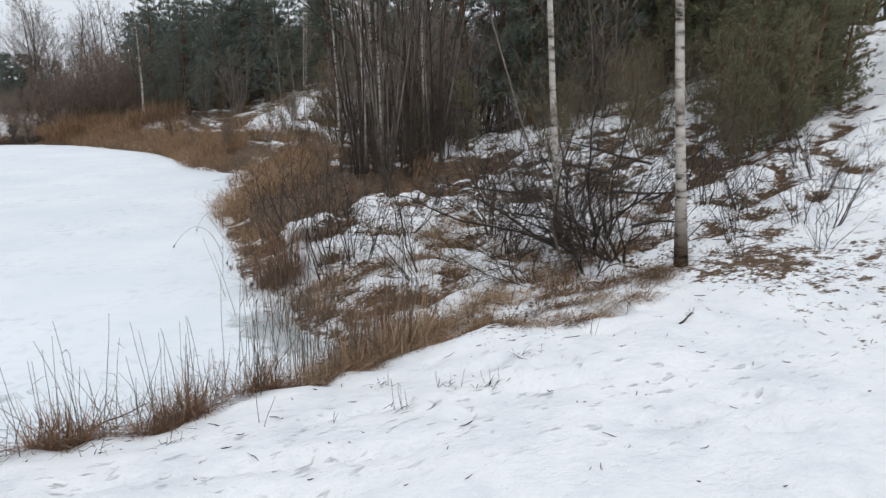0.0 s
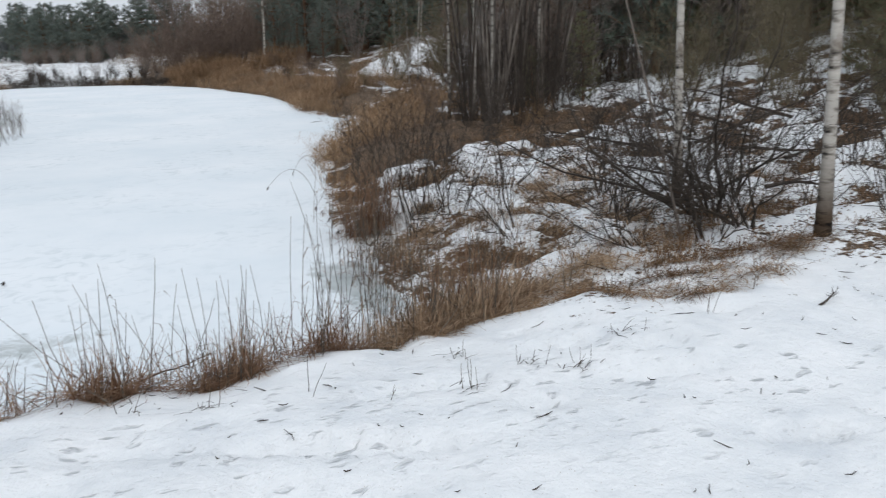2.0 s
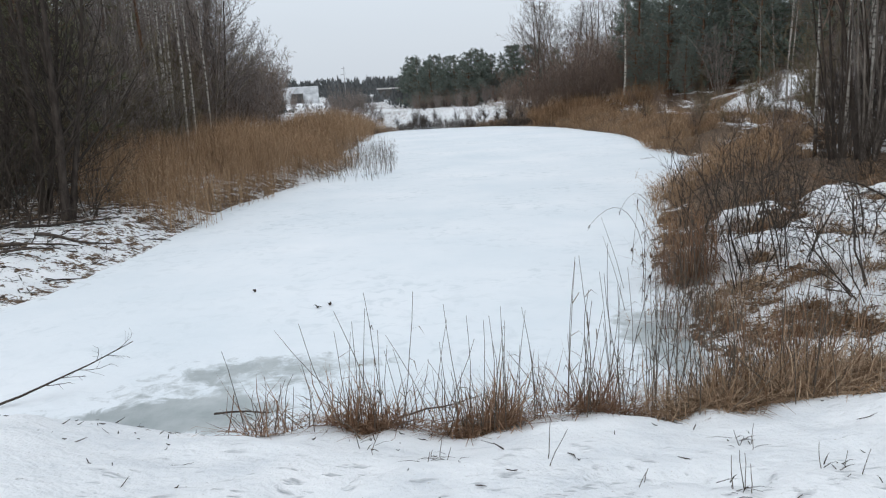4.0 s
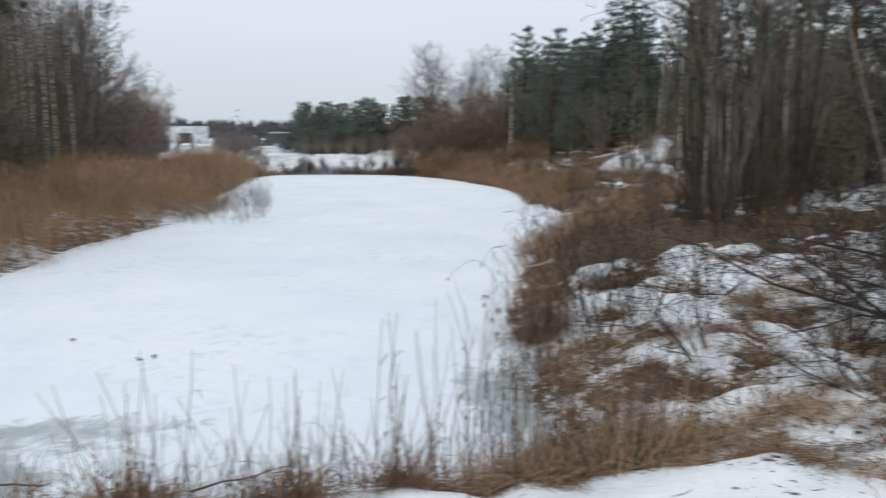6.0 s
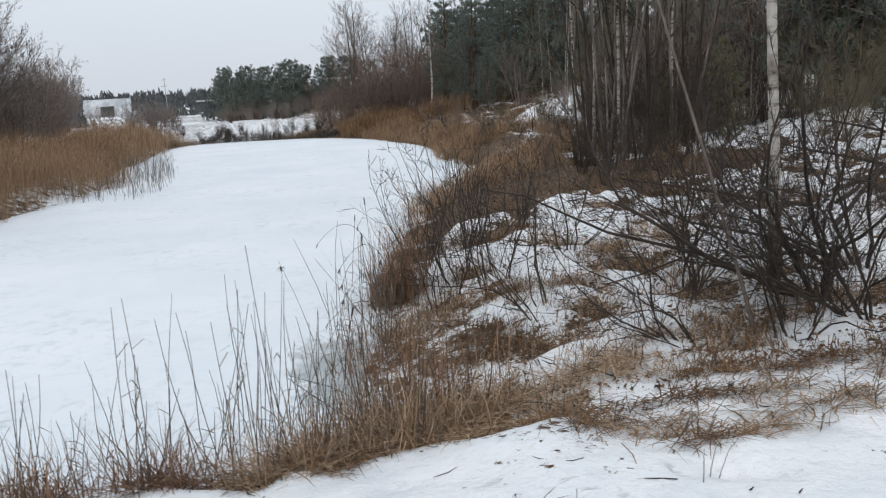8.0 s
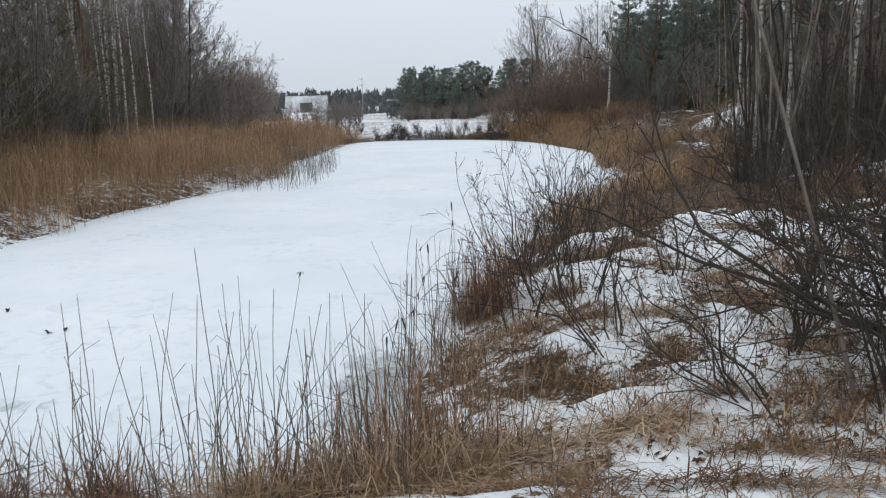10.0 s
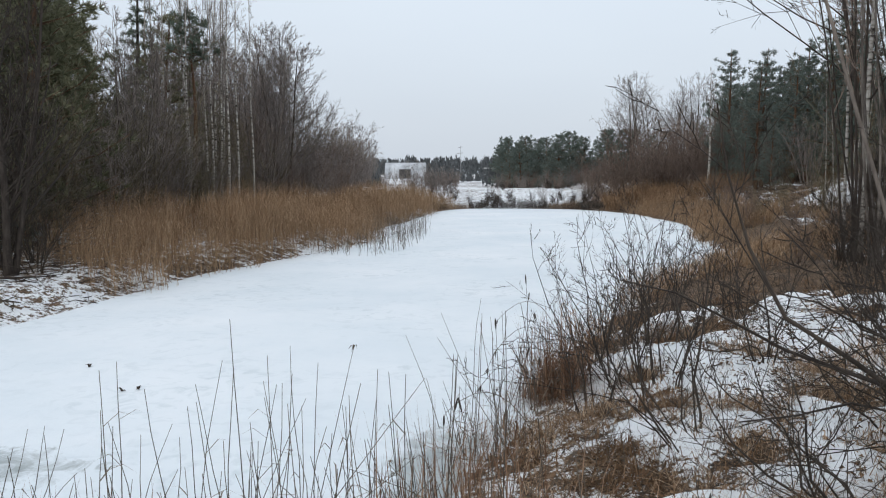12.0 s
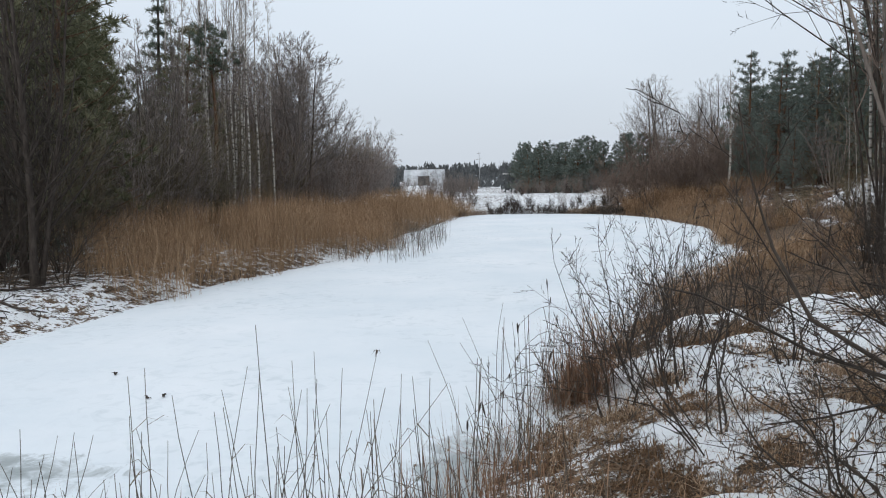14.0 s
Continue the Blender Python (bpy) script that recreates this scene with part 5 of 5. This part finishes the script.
fallen_branch("thin dark branch lying on the wet ice", -6.1, 4.5, 0.03, 25, 1.1, 0.011, 151)
fallen_branch("thin branch bent over the wet ice", -4.3, 4.05, 0.04, 8, 0.7, 0.008, 152)
fallen_branch("thin branch frozen into the shore ice", -2.95, 3.6, 0.12, 20, 0.6, 0.008, 153, 12)
fallen_branch("dark broken branch on the trodden snow", 1.2, 1.55, ground(1.2, 1.55), 10, 0.35, 0.010, 154, 2)
for i, (x, y, t, ln) in enumerate([(-9.2, 11.2, 10, 1.6), (-8.6, 10.6, -20, 1.3), (-9.8, 10.4, 30, 1.8), (-8.9, 9.8, 5, 1.2), (-10.4, 11.6, -30, 1.5), (-9.0, 8.9, 20, 1.4)]):
    fallen_branch("dark dead branch lying on the snowy shore", x, y, ground(x, y) + 0.03, t, ln, 0.03, 160 + i, 3)
for i, (x, y, t, ln) in enumerate([(4.4, 5.8, 40, 1.6), (5.0, 6.2, -15, 1.9), (4.8, 6.5, 80, 1.3), (5.4, 6.0, 150, 1.5), (4.6, 6.1, 10, 1.4), (5.2, 6.7, 60, 1.6), (3.4, 3.9, -10, 1.2), (4.1, 2.9, 25, 1.1), (3.6, 4.9, 20, 1.7), (4.3, 5.2, -30, 1.5), (3.9, 5.6, 165, 1.8), (5.6, 5.4, 120, 1.6), (4.9, 4.9, 15, 1.5), (3.2, 4.5, 200, 1.4)]):
    fallen_branch("dead branch in a heap of brushwood", x, y, ground(x, y) + 0.08 + 0.07 * (i % 4), t, ln, 0.024, 170 + i, (2, 14, 26)[i % 3])


def bent_reeds():
    rng = np.random.RandomState(190)
    for i in range(6):
        y = rng.uniform(5.6, 11.5)
        x = float(np.interp(y, [5.7, 6.5, 7.8, 9.3, 11.4, 13], [-0.3, 0.0, 0.0, 0.4, 1.2, 1.6])) + rng.uniform(-0.1, 0.3)
        top = thing("bent_reed", "long bent reed drooping over the ice", "reed", "bent reeds at the wooded shore")
        out, up = rng.uniform(0.3, 0.8), rng.uniform(0.4, 0.75)
        s, bow = np.linspace(0, 1, 9), rng.uniform(0.7, 1.5)
        bag, tip = Bag(), Bag()
        pts = np.stack([-out * s ** 1.3, 0.25 * rng.normal() * s, up * np.sin(s ** bow * 2.5) * 0.9], 1)
        bag.tube(pts, 0.0042 - 0.0022 * s, 5)
        part("stalk", bag, STALK, top)
        for k in range(5):
            tip.blade(pts[-1], pts[-1] + (rng.normal(0, 0.015) - 0.03, rng.normal(0, 0.015), -rng.uniform(0.04, 0.1)), 0.012)
        part("plume", tip, TWIG_DARK, top, "dark drooping plume", False)
        top.matrix_basis = pose(x, y, max(ground(x, y), 0.0), 0, 0, rng.normal(0, 25))


bent_reeds()


def cattails():
    """Dark seed heads on thin stalks at the waterline."""
    rng = np.random.RandomState(191)
    for i in range(9):
        y = rng.uniform(4.2, 8.6)
        x = float(np.interp(y, [4.3, 5.0, 5.7, 6.5, 7.8, 9.3], [-0.3, -0.5, -0.3, 0.0, 0.0, 0.4])) + rng.uniform(-0.3, 0.15)
        top = thing("cattail", "dry cattail with a dark brown seed head", "cattail", "cattails at the waterline")
        h, lean = rng.uniform(0.5, 1.15), rng.normal(0, 0.14, 2)
        stalk, head = Bag(), Bag()
        pts, radii, way = limb(rng, (0, 0, -0.05), (lean[0], lean[1], 1), h, 0.0035, 5, 0.04, -0.02, 0.5)
        stalk.tube(pts, radii, 5)
        end = pts[-1]
        head.tube([end - way * 0.02, end + way * 0.005, end + way * 0.04, end + way * 0.065, end + way * 0.075], [0.002, 0.006, 0.007, 0.005, 0.0015], 6)
        part("stalk", stalk, STALK, top)
        part("seed_head", head, TWIG_DARK, top, "dark brown seed head")
        top.matrix_basis = pose(x, y, max(ground(x, y), 0.0), 0, 0, rng.uniform(0, 360))


cattails()


def ice_specks():
    rng = np.random.RandomState(180)
    for x, y in ((-4.75, 7.76), (-3.78, 6.98), (-3.9, 6.9)):
        top = thing("leaf_scrap", "dark withered leaf scrap on the snowy ice", "leaf", "leaf scraps on the ice")
        bag = Bag()
        for k in range(5):
            a, ln = rng.uniform(0, 6.28), rng.uniform(0.03, 0.07)
            bag.blade((0, 0, 0), (ln * math.cos(a), ln * math.sin(a), rng.uniform(0.0, 0.04)), 0.022, (0, 0, 0.015))
        part("leaf", bag, TWIG_DARK, top, smooth=False)
        top.matrix_basis = pose(x, y, 0.008)


ice_specks()
